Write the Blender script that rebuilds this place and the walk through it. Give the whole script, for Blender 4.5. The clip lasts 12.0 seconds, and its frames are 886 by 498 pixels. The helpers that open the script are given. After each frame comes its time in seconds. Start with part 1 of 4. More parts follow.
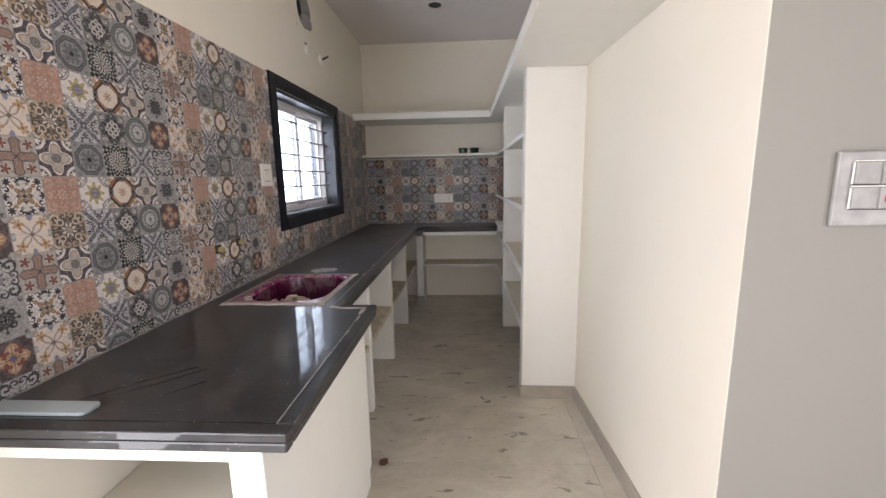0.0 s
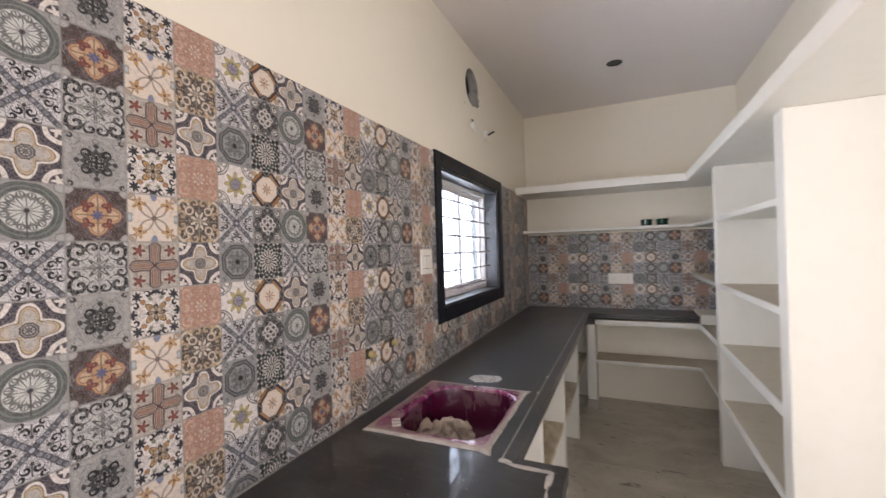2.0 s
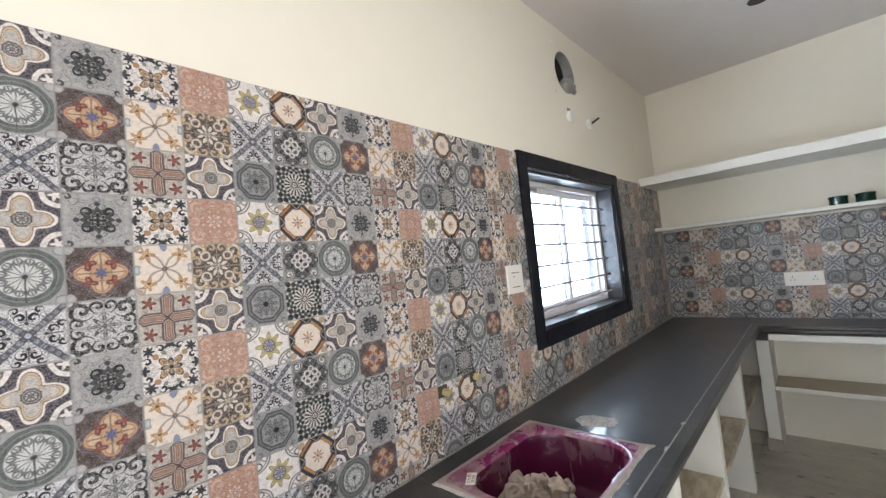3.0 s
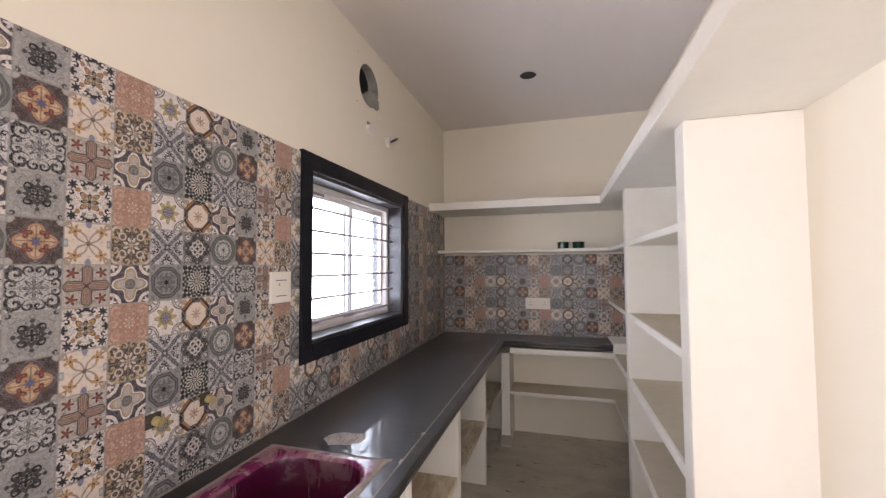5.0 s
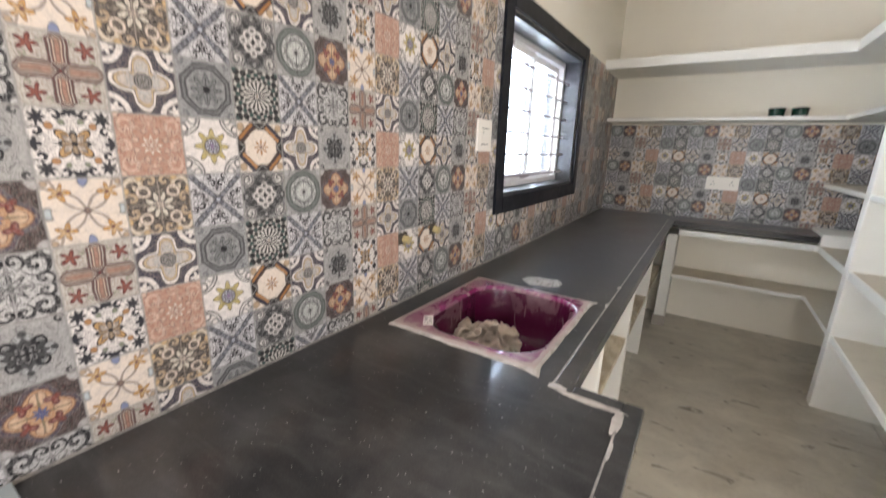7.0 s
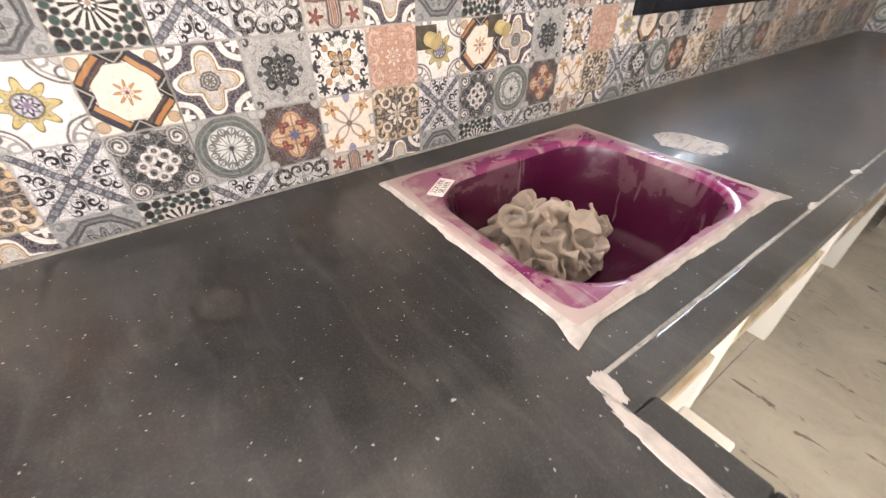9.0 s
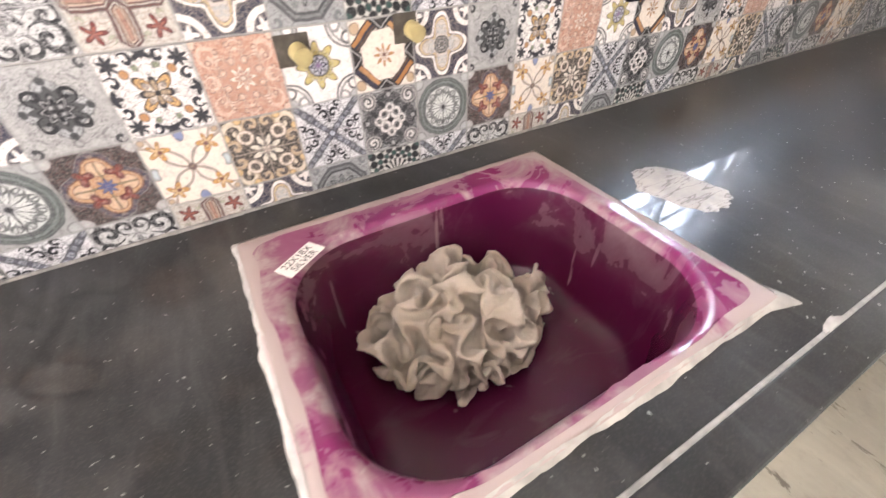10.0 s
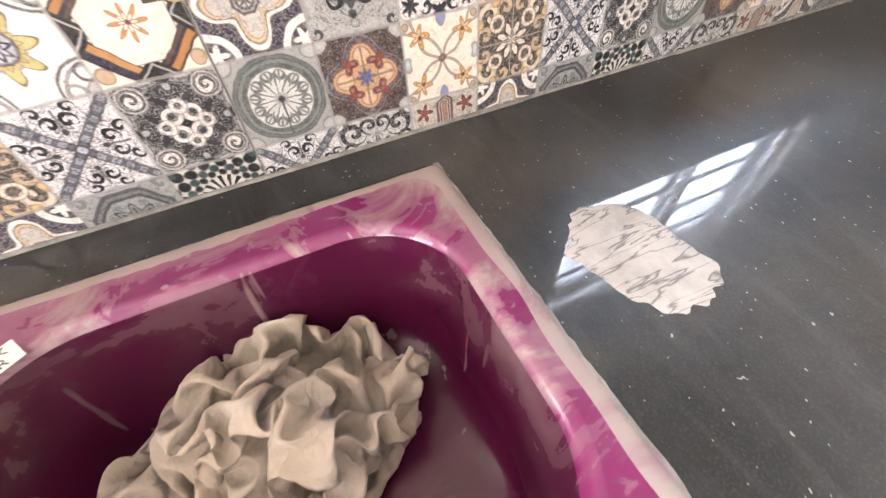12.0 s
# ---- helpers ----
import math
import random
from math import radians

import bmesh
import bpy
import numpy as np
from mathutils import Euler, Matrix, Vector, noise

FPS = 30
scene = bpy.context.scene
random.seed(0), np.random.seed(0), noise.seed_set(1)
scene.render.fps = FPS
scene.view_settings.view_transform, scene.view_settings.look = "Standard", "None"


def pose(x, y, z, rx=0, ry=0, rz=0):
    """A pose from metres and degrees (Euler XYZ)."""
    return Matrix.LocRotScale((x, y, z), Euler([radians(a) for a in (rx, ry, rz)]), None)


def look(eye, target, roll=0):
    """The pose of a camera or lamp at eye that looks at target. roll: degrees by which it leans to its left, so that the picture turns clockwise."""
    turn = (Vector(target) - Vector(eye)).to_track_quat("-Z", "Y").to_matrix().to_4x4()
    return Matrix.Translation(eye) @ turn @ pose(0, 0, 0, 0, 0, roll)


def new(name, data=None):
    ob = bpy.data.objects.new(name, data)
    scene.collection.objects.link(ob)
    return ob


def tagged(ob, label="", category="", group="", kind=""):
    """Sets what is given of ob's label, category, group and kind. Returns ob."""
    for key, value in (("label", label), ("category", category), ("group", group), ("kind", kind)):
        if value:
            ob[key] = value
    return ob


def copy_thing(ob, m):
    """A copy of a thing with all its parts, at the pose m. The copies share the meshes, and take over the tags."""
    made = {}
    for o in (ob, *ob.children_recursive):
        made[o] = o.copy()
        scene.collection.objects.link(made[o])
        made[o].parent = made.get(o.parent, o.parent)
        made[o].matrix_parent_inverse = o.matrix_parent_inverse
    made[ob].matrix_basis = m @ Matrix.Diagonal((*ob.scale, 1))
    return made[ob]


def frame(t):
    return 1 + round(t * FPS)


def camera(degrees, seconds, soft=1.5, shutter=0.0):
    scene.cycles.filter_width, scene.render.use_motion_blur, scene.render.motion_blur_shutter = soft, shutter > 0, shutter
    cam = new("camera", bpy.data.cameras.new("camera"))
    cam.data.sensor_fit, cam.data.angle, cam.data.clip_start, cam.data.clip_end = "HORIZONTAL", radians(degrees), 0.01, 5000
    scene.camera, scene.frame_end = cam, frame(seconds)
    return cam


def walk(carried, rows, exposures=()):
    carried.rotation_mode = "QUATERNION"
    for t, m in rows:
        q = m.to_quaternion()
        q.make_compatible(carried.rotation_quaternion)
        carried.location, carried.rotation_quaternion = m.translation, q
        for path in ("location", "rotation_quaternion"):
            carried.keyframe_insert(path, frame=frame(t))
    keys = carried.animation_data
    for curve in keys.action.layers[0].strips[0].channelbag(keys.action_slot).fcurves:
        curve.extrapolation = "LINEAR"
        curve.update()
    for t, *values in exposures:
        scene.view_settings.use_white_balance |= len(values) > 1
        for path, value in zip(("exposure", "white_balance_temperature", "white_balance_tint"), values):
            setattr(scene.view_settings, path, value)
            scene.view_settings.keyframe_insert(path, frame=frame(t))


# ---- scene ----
# The camera and its walk: seconds, eye, target, lean. The floor lies LIFT below the path's zero.
LIFT = 0.05
cam = camera(95.8, 12.0, soft=1.4, shutter=0.25)
PATH = [
    (0, (0.012, -0.03, 1.345), (-0.1, 1.937, 0.997), -1.1),
    (0.5, (0.059, -0.012, 1.348), (-0.188, 1.945, 1.02), -2.7),
    (1, (0.037, 0.068, 1.35), (-0.247, 2.031, 1.096), -2.1),
    (1.5, (-0.089, 0.266, 1.407), (-0.562, 2.206, 1.298), -0.8),
    (2, (-0.212, 0.423, 1.434), (-1.03, 2.249, 1.443), -1.6),
    (2.5, (-0.192, 0.62, 1.463), (-1.413, 2.202, 1.534), -3.8),
    (3, (-0.137, 0.738, 1.463), (-1.497, 2.201, 1.557), -5.9),
    (3.5, (-0.116, 0.78, 1.455), (-1.295, 2.393, 1.539), -5.0),
    (3.7, (-0.101, 0.793, 1.452), (-1.158, 2.489, 1.533), -4.3),
    (5.3, (-0.044, 0.874, 1.462), (-0.578, 2.799, 1.55), -0.1),
    (5.5, (-0.076, 0.859, 1.459), (-0.696, 2.758, 1.552), 0.3),
    (6, (-0.183, 0.788, 1.463), (-1.05, 2.588, 1.563), 1.1),
    (6.5, (-0.276, 0.752, 1.464), (-1.315, 2.461, 1.459), 2.0),
    (7, (-0.329, 0.738, 1.332), (-1.382, 2.365, 0.839), 1.8),
    (7.5, (-0.38, 0.789, 1.245), (-1.368, 2.293, 0.373), 0.6),
    (7.7, (-0.376, 0.851, 1.238), (-1.401, 2.297, 0.312), -1.1),
    (9.3, (-0.493, 1.336, 1.16), (-1.8, 2.155, -0.113), 0.4),
    (9.5, (-0.524, 1.381, 1.165), (-1.8, 2.163, -0.162), 1.0),
    (10, (-0.515, 1.606, 1.183), (-1.85, 2.347, -0.109), -1.6),
    (10.5, (-0.444, 1.756, 1.208), (-1.872, 2.344, -0.063), -5.9),
    (11, (-0.455, 1.828, 1.212), (-1.871, 2.34, -0.105), -6.3),
    (11.5, (-0.561, 1.895, 1.172), (-1.898, 2.342, -0.246), -5.7),
    (12, (-0.656, 1.947, 1.143), (-1.869, 2.428, -0.373), -4.4),
]
EXPOSURES = [(0.0, -0.10, 6450, 16), (0.5, -0.04, 6650, 19), (1.5, 0.08, 7050, 24), (2.5, 0.52, 6120, 10), (3.5, 0.68, 6080, 9), (5.5, 0.22, 7000, 25), (6.0, 0.37, 6350, 14),
             (6.5, 0.62, 6050, 11), (7.0, 0.82, 6500, 12), (7.5, 1.17, 7050, 20), (9.5, 1.78, 6650, 14), (10.3, 1.96, 6450, 15), (12.0, 2.1, 6700, 15)]
walk(cam, [(t, look((e[0], e[1], e[2] + LIFT), (g[0], g[1], g[2] + LIFT), roll)) for t, e, g, roll in PATH], EXPOSURES)

# ---- light ----
world = bpy.data.worlds.new("sky")
scene.world = world
world.use_nodes = True
_sky = world.node_tree.nodes.new("ShaderNodeTexSky")
_sky.sky_type, _sky.sun_disc = "NISHITA", False
_sky.sun_elevation, _sky.sun_rotation = radians(55), radians(141)
world.node_tree.links.new(_sky.outputs[0], world.node_tree.nodes["Background"].inputs[0])
world.node_tree.nodes["Background"].inputs[1].default_value = 0.12
sun = new("sun", bpy.data.lights.new("sun", "SUN"))
sun.data.energy, sun.data.angle, sun.data.color = 4.0, radians(0.5), (1.0, 0.94, 0.86)
sun.matrix_world = look((4, -5, 9), (0, 0, 0))


def opening_light(name, m, w, h, power, colour):
    lamp = new(name, bpy.data.lights.new(name, "AREA"))
    lamp.data.shape, lamp.data.size, lamp.data.size_y = "RECTANGLE", w, h
    lamp.data.energy, lamp.data.color = power, colour
    lamp.matrix_world = m
    return lamp


# daylight in the openings: the hall's balcony door and its rear window
opening_light("daylight_balcony_door", look((-1.36, -0.75, 1.15), (0.7, -0.55, 1.1)), 1.5, 2.0, 92, (0.96, 0.965, 1.0))
opening_light("daylight_hall_window", look((0.6, -3.62, 1.5), (0.4, 0, 1.2)), 2.0, 1.4, 48, (0.97, 0.965, 0.97))
# added unseen side lamp that brightens the tile wall
opening_light("added_side_daylight", look((2.70, -1.45, 1.05), (0, -1.2, 1.1)), 1.9, 2.05, 60, (0.95, 0.965, 1.0))

# ---- materials ----


class Ex:
    """A value in a node tree, with arithmetic."""

    def __init__(self, nt, s):
        self.nt, self.s = nt, s

    def op(self, kind, *others, clamp=False):
        n = self.nt.nodes.new("ShaderNodeMath")
        n.operation, n.use_clamp = kind, clamp
        for i, v in enumerate((self, *others)):
            if isinstance(v, Ex):
                self.nt.links.new(v.s, n.inputs[i])
            else:
                n.inputs[i].default_value = v
        return Ex(self.nt, n.outputs[0])

    def __add__(self, o): return self.op("ADD", o)
    def __radd__(self, o): return self.op("ADD", o)
    def __sub__(self, o): return self.op("SUBTRACT", o)
    def __rsub__(self, o): return (self * -1.0) + o
    def __mul__(self, o): return self.op("MULTIPLY", o)
    def __rmul__(self, o): return self.op("MULTIPLY", o)
    def __truediv__(self, o): return self.op("DIVIDE", o)
    def __neg__(self): return self * -1.0
    def abs(self): return self.op("ABSOLUTE")
    def min(self, o): return self.op("MINIMUM", o)
    def max(self, o): return self.op("MAXIMUM", o)
    def cos(self): return self.op("COSINE")
    def sin(self): return self.op("SINE")
    def sqrt(self): return self.op("SQRT")
    def pow(self, p): return self.op("POWER", p)
    def atan2(self, o): return self.op("ARCTAN2", o)
    def mod(self, p): return self.op("FLOORED_MODULO", p)
    def inside(self, w=0.05): return self.op("MULTIPLY_ADD", -1.0 / w, 0.5, clamp=True)
    def ramp(self, a, b): return ((self - a) * (1.0 / (b - a))).op("ADD", 0.0, clamp=True)


def material(name, rough=0.5, metal=0.0):
    m = bpy.data.materials.new(name)
    m.use_nodes = True
    b = m.node_tree.nodes["Principled BSDF"]
    b.inputs["Roughness"].default_value, b.inputs["Metallic"].default_value = rough, metal
    return m, m.node_tree, b


def mix(nt, fac, a, b):
    n = nt.nodes.new("ShaderNodeMix")
    n.data_type = "RGBA"
    for i, v in ((0, fac), (6, a), (7, b)):
        if isinstance(v, Ex):
            nt.links.new(v.s, n.inputs[i])
        elif isinstance(v, (int, float)):
            n.inputs[i].default_value = v
        elif isinstance(v, tuple):
            n.inputs[i].default_value = (*v, 1.0)
        else:
            nt.links.new(v, n.inputs[i])
    return n.outputs[2]


def coords(nt, kind="Object"):
    return nt.nodes.new("ShaderNodeTexCoord").outputs[kind]


def place(nt):
    """The world place, so that patterns run on across joined pieces."""
    return nt.nodes.new("ShaderNodeNewGeometry").outputs["Position"]


def noise_of(nt, vec, scale, detail=3.0, rough=0.55, distort=0.0):
    n = nt.nodes.new("ShaderNodeTexNoise")
    n.inputs["Scale"].default_value, n.inputs["Detail"].default_value = scale, detail
    n.inputs["Roughness"].default_value, n.inputs["Distortion"].default_value = rough, distort
    nt.links.new(vec, n.inputs["Vector"])
    return Ex(nt, n.outputs["Fac"])


def stretched(nt, vec, sx, sy, sz, turn=0.0):
    n = nt.nodes.new("ShaderNodeMapping")
    n.inputs["Scale"].default_value = (sx, sy, sz)
    n.inputs["Rotation"].default_value = (0, 0, turn)
    nt.links.new(vec, n.inputs["Vector"])
    return n.outputs[0]


def bump(nt, b, height, strength, distance):
    n = nt.nodes.new("ShaderNodeBump")
    n.inputs["Strength"].default_value, n.inputs["Distance"].default_value = strength, distance
    nt.links.new(height.s, n.inputs["Height"])
    nt.links.new(n.outputs[0], b.inputs["Normal"])


def paint(name, colour, dirt, rough=0.65, amount=0.35):
    m, nt, b = material(name, rough)
    p = place(nt)
    big, small = noise_of(nt, p, 1.3, 4), noise_of(nt, p, 14, 3)
    f = (big.ramp(0.45, 0.8) * 0.6 + small.ramp(0.5, 0.8) * 0.4) * amount
    nt.links.new(mix(nt, f, colour, dirt), b.inputs["Base Color"])
    bump(nt, b, noise_of(nt, p, 90, 3) + noise_of(nt, p, 9, 2) * 1.5, 0.18, 0.002)
    return m


M_WALL = paint("cream_wall_paint", (0.81, 0.758, 0.645), (0.73, 0.665, 0.545))
M_WHITE = paint("white_cement_paint", (0.79, 0.77, 0.71), (0.66, 0.628, 0.55), 0.6, 0.45)
M_CEIL = paint("ceiling_paint", (0.74, 0.69, 0.665), (0.68, 0.62, 0.59), 0.8)
# hall walls: weaker light put into a darker, greyer colour
M_HALL_DIM = paint("hall_wall_dimmed", (0.285, 0.272, 0.238), (0.25, 0.24, 0.205))


def granite():
    m, nt, b = material("polished_black_granite", 0.12)
    p = place(nt)
    grain = noise_of(nt, p, 420, 2)
    dust = noise_of(nt, p, 3.2, 6, 0.65).ramp(0.42, 0.75)
    smear = noise_of(nt, stretched(nt, p, 3, 14, 3, 0.5), 2.2, 5, 0.6, 0.8).ramp(0.5, 0.8)
    crumbs = noise_of(nt, p, 160, 1).ramp(0.755, 0.775)
    c = mix(nt, grain.ramp(0.5, 0.75), (0.010, 0.010, 0.011), (0.030, 0.029, 0.028))
    c = mix(nt, dust * 0.19 + smear * 0.10, c, (0.25, 0.245, 0.24))
    c = mix(nt, crumbs * 0.5, c, (0.55, 0.54, 0.52))
    nt.links.new(c, b.inputs["Base Color"])
    nt.links.new((dust * 0.12 + smear * 0.06 + 0.38).s, b.inputs["Roughness"])
    b.inputs["Specular IOR Level"].default_value = 0.3
    b.inputs["Coat Weight"].default_value, b.inputs["Coat Roughness"].default_value = 0.6, 0.025
    bump(nt, b, noise_of(nt, p, 60, 2), 0.03, 0.002)
    return m


M_GRANITE = granite()


def dark_granite(name, haze, rough):
    m, nt, b = material(name, 0.28)
    p = place(nt)
    c = mix(nt, noise_of(nt, p, 300, 2).ramp(0.5, 0.75), (0.006, 0.007, 0.011), (0.024, 0.025, 0.032))
    c = mix(nt, noise_of(nt, p, 16, 5, 0.7).ramp(0.5, 0.75) * haze, c, (0.16, 0.16, 0.17))
    nt.links.new(c, b.inputs["Base Color"])
    nt.links.new((noise_of(nt, p, 12, 4) * 0.2 + rough).s, b.inputs["Roughness"])
    return m


M_TRIM = dark_granite("honed_black_granite_trim", 0.08, 0.3)
M_TRIM.node_tree.nodes["Principled BSDF"].inputs["Specular IOR Level"].default_value = 0.14
M_JAMB = dark_granite("polished_granite_jamb", 0.5, 0.26)
M_JAMB.node_tree.nodes["Principled BSDF"].inputs["Specular IOR Level"].default_value = 0.8


def marble_floor():
    m, nt, b = material("beige_marble_floor_tile", 0.3)
    p = place(nt)
    rnd = Ex(nt, nt.nodes.new("ShaderNodeObjectInfo").outputs["Random"])
    cloud = noise_of(nt, stretched(nt, p, 1, 1.5, 1, 0.5), 2.0, 6, 0.6, 1.2)
    vein = (noise_of(nt, stretched(nt, p, 1, 2.4, 1, 0.7), 2.6, 5, 0.62, 1.5) - 0.5).abs()
    fleck = noise_of(nt, stretched(nt, p, 2.0, 5.5, 1, 0.6), 3.4, 4, 0.6, 0.6).ramp(0.628, 0.68)
    c = mix(nt, cloud.ramp(0.35, 0.68), (0.43, 0.39, 0.32), (0.64, 0.59, 0.49))
    c = mix(nt, vein.ramp(0.03, 0.0) * 0.35, c, (0.60, 0.56, 0.48))
    c = mix(nt, fleck * 0.8, c, (0.10, 0.075, 0.055))
    c = mix(nt, noise_of(nt, p, 28, 3).ramp(0.55, 0.8) * 0.25, c, (0.22, 0.18, 0.13))
    c = mix(nt, rnd * 0.12, c, (0.42, 0.38, 0.31))
    nt.links.new(c, b.inputs["Base Color"])
    nt.links.new((noise_of(nt, p, 6, 4) * 0.3 + 0.22).s, b.inputs["Roughness"])
    return m


M_FLOOR = marble_floor()


def shelf_stone():
    m, nt, b = material("sandy_stone_shelf", 0.45)
    p = place(nt)
    v = noise_of(nt, stretched(nt, p, 4, 1.4, 1, 0.4), 3, 5, 0.6, 1.6)
    c = mix(nt, v.ramp(0.38, 0.62), (0.62, 0.53, 0.38), (0.40, 0.31, 0.20))
    c = mix(nt, noise_of(nt, p, 9, 4).ramp(0.5, 0.7) * 0.5, c, (0.70, 0.65, 0.55))
    nt.links.new(c, b.inputs["Base Color"])
    return m


M_SHELF = shelf_stone()
M_BARE = paint("bare_dusty_shelf_top", (0.56, 0.49, 0.38), (0.40, 0.34, 0.25), 0.7, 0.8)


def simple(name, colour, rough=0.5, metal=0.0, wear=None, scale=25.0, amount=0.4):
    m, nt, b = material(name, rough, metal)
    p = place(nt)
    f = noise_of(nt, p, scale, 4, 0.6).ramp(0.4, 0.75) * amount
    nt.links.new(mix(nt, f, colour, wear or tuple(v * 0.7 for v in colour)), b.inputs["Base Color"])
    return m


M_GROUT = simple("white_cement_joint", (0.29, 0.27, 0.25), 0.9, 0, (0.10, 0.095, 0.09), 45, 0.9)
M_TGROUT = simple("grey_tile_joint", (0.30, 0.28, 0.26), 0.9, 0, (0.45, 0.42, 0.39), 30)
M_SKIRT = simple("grey_stone_skirting", (0.40, 0.35, 0.29), 0.35, 0, (0.28, 0.24, 0.20), 12, 0.6)
M_PLASTIC = simple("ivory_plastic", (0.80, 0.76, 0.70), 0.3, 0, (0.70, 0.65, 0.58), 60, 0.2)
# near-black for wire and indicator, and for shade painted in slots and holes
M_BLACK_SHADE = simple("black_parts_and_shade", (0.03, 0.03, 0.03), 0.6)
M_UPVC = simple("white_window_frame", (0.78, 0.76, 0.76), 0.3, 0, (0.60, 0.56, 0.54), 18, 0.4)
M_BAR = simple("painted_steel_bar", (0.34, 0.29, 0.30), 0.5, 0.0)


def glass_pane():
    m, nt, b = material("reeded_window_glass", 0.12)
    b.inputs["Transmission Weight"].default_value = 1.0
    b.inputs["IOR"].default_value = 1.45
    b.inputs["Base Color"].default_value = (0.93, 0.97, 0.98, 1)
    p = place(nt)
    bump(nt, b, noise_of(nt, stretched(nt, p, 1, 14, 0.4), 2.0, 2), 0.25, 0.004)
    return m


M_GLASS = glass_pane()

# ---- wall tile designs: sixteen printed squares, u and v from -1 to 1 ----
WHITE, CREAM, GREY, PALE = (0.70, 0.645, 0.615), (0.62, 0.51, 0.43), (0.06, 0.059, 0.061), (0.37, 0.36, 0.355)
DARK, NAVY, TAN, ORANGE = (0.009, 0.009, 0.011), (0.022, 0.022, 0.045), (0.32, 0.22, 0.15), (0.40, 0.20, 0.085)
MAROON, PINK, YELLOW, BLUE = (0.15, 0.035, 0.03), (0.40, 0.225, 0.165), (0.48, 0.38, 0.15), (0.20, 0.23, 0.36)
CREAM_W, TAN_L, LEAD, BROWN, ORANGE_D = (0.66, 0.57, 0.49), (0.42, 0.30, 0.195), (0.022, 0.022, 0.03), (0.08, 0.045, 0.035), (0.34, 0.15, 0.05)


class Plane:
    """The plane of one printed square, and the shapes drawn on it (negative inside)."""

    def __init__(self, nt):
        self.nt = nt
        sep = nt.nodes.new("ShaderNodeSeparateXYZ")
        nt.links.new(coords(nt, "UV"), sep.inputs[0])
        wob = noise_of(nt, place(nt), 60, 2) - 0.5
        sway = noise_of(nt, stretched(nt, place(nt), 1, 1, 1, 0.7), 38, 1) - 0.5
        self.x = Ex(nt, sep.outputs[0]) * 2.0 - 1.0 + wob * 0.07 + sway * 0.07
        self.y = Ex(nt, sep.outputs[1]) * 2.0 - 1.0 - wob * 0.07 + sway * 0.07
        self.ax, self.ay = self.x.abs(), self.y.abs()
        self.r = (self.x * self.x + self.y * self.y).sqrt()
        self.th = self.y.atan2(self.x)
        self.dg = self.ax + self.ay

    def disc(self, R): return self.r - R
    def ring(self, R, w): return (self.r - R).abs() - w
    def petals(self, n, R, a, turn=0.0): return self.r - ((self.th * n + turn).cos() * a + R)
    def petal_ring(self, n, R, a, w, turn=0.0): return self.petals(n, R, a, turn).abs() - w
    def far(self, u, v): return ((self.ax - u) * (self.ax - u) + (self.ay - v) * (self.ay - v)).sqrt()
    def spot(self, u, v, R): return self.far(u, v) - R
    def hoop(self, u, v, R, w): return (self.far(u, v) - R).abs() - w
    def octagon(self, R): return self.ax.max(self.ay).max(self.dg * 0.7071) - R
    def diagonal(self, w): return (self.ax - self.ay).abs() * 0.7071 - w
    def rays(self, n, w, turn=0.0): return ((self.th * n + turn).cos() * -1.0) + w

    def curl(self, u, v, R, k=9.0):
        """A curled scroll round a point that repeats in the four corners."""
        dx, dy = self.ax - u, self.ay - v
        rr = (dx * dx + dy * dy).sqrt()
        return ((dy.atan2(dx) + rr * (k * 2.4)).cos() * -0.5 + 0.06).max((rr - R) * 4.0)

    def filigree(self, scale, width, seed):
        """Fine ornament lines, mirrored eight ways about the square's middle."""
        n = self.nt.nodes.new("ShaderNodeCombineXYZ")
        for i, v in enumerate((self.ax.max(self.ay) * scale, self.ax.min(self.ay) * scale)):
            self.nt.links.new(v.s, n.inputs[i])
        n.inputs[2].default_value = seed
        band = noise_of(self.nt, n.outputs[0], 1.0, 1.5, 0.5, 0.6)
        return (band - 0.5).abs().ramp(width, width * 0.35) + ((band - 0.62).abs()).ramp(width * 0.8, width * 0.3)

    def dots(self, n, R, size, turn=0.0):
        step = 2 * math.pi / n
        a = ((self.th + turn).mod(step) - step / 2) * R
        return (a * a + (self.r - R) * (self.r - R)).sqrt() - size


def d_hex(p):
    """A pale octagon between orange and navy bands, with dark triangles at the sides."""
    band = (p.dg - 1.15).abs()
    tri = (p.ax - (p.ay - 0.60) * 1.05).min(p.ay - (p.ax - 0.60) * 1.05)
    return CREAM_W, [(p.spot(0.80, 0.80, 0.14) + (p.th * 6).cos() * 0.05, TAN_L), (band - 0.23, DARK), (band - 0.21, NAVY), (((p.dg - 1.06).abs() - 0.10).max(p.x * p.y * -6.0), ORANGE), (((p.dg - 1.24).abs() - 0.10).max(p.x * p.y * 6.0), ORANGE_D),
                     (((p.dg - 1.02).abs() - 0.05).max(p.x * p.y * 6.0), BROWN), (tri, DARK), (tri + 0.10, PALE), (tri + 0.16, DARK), ((p.ax.max(p.ay) - 0.70).max(p.dg - 0.95), CREAM_W), (p.petals(8, 0.20, 0.12), ORANGE), (p.petals(8, 0.11, 0.06), CREAM), (p.disc(0.04), MAROON)]


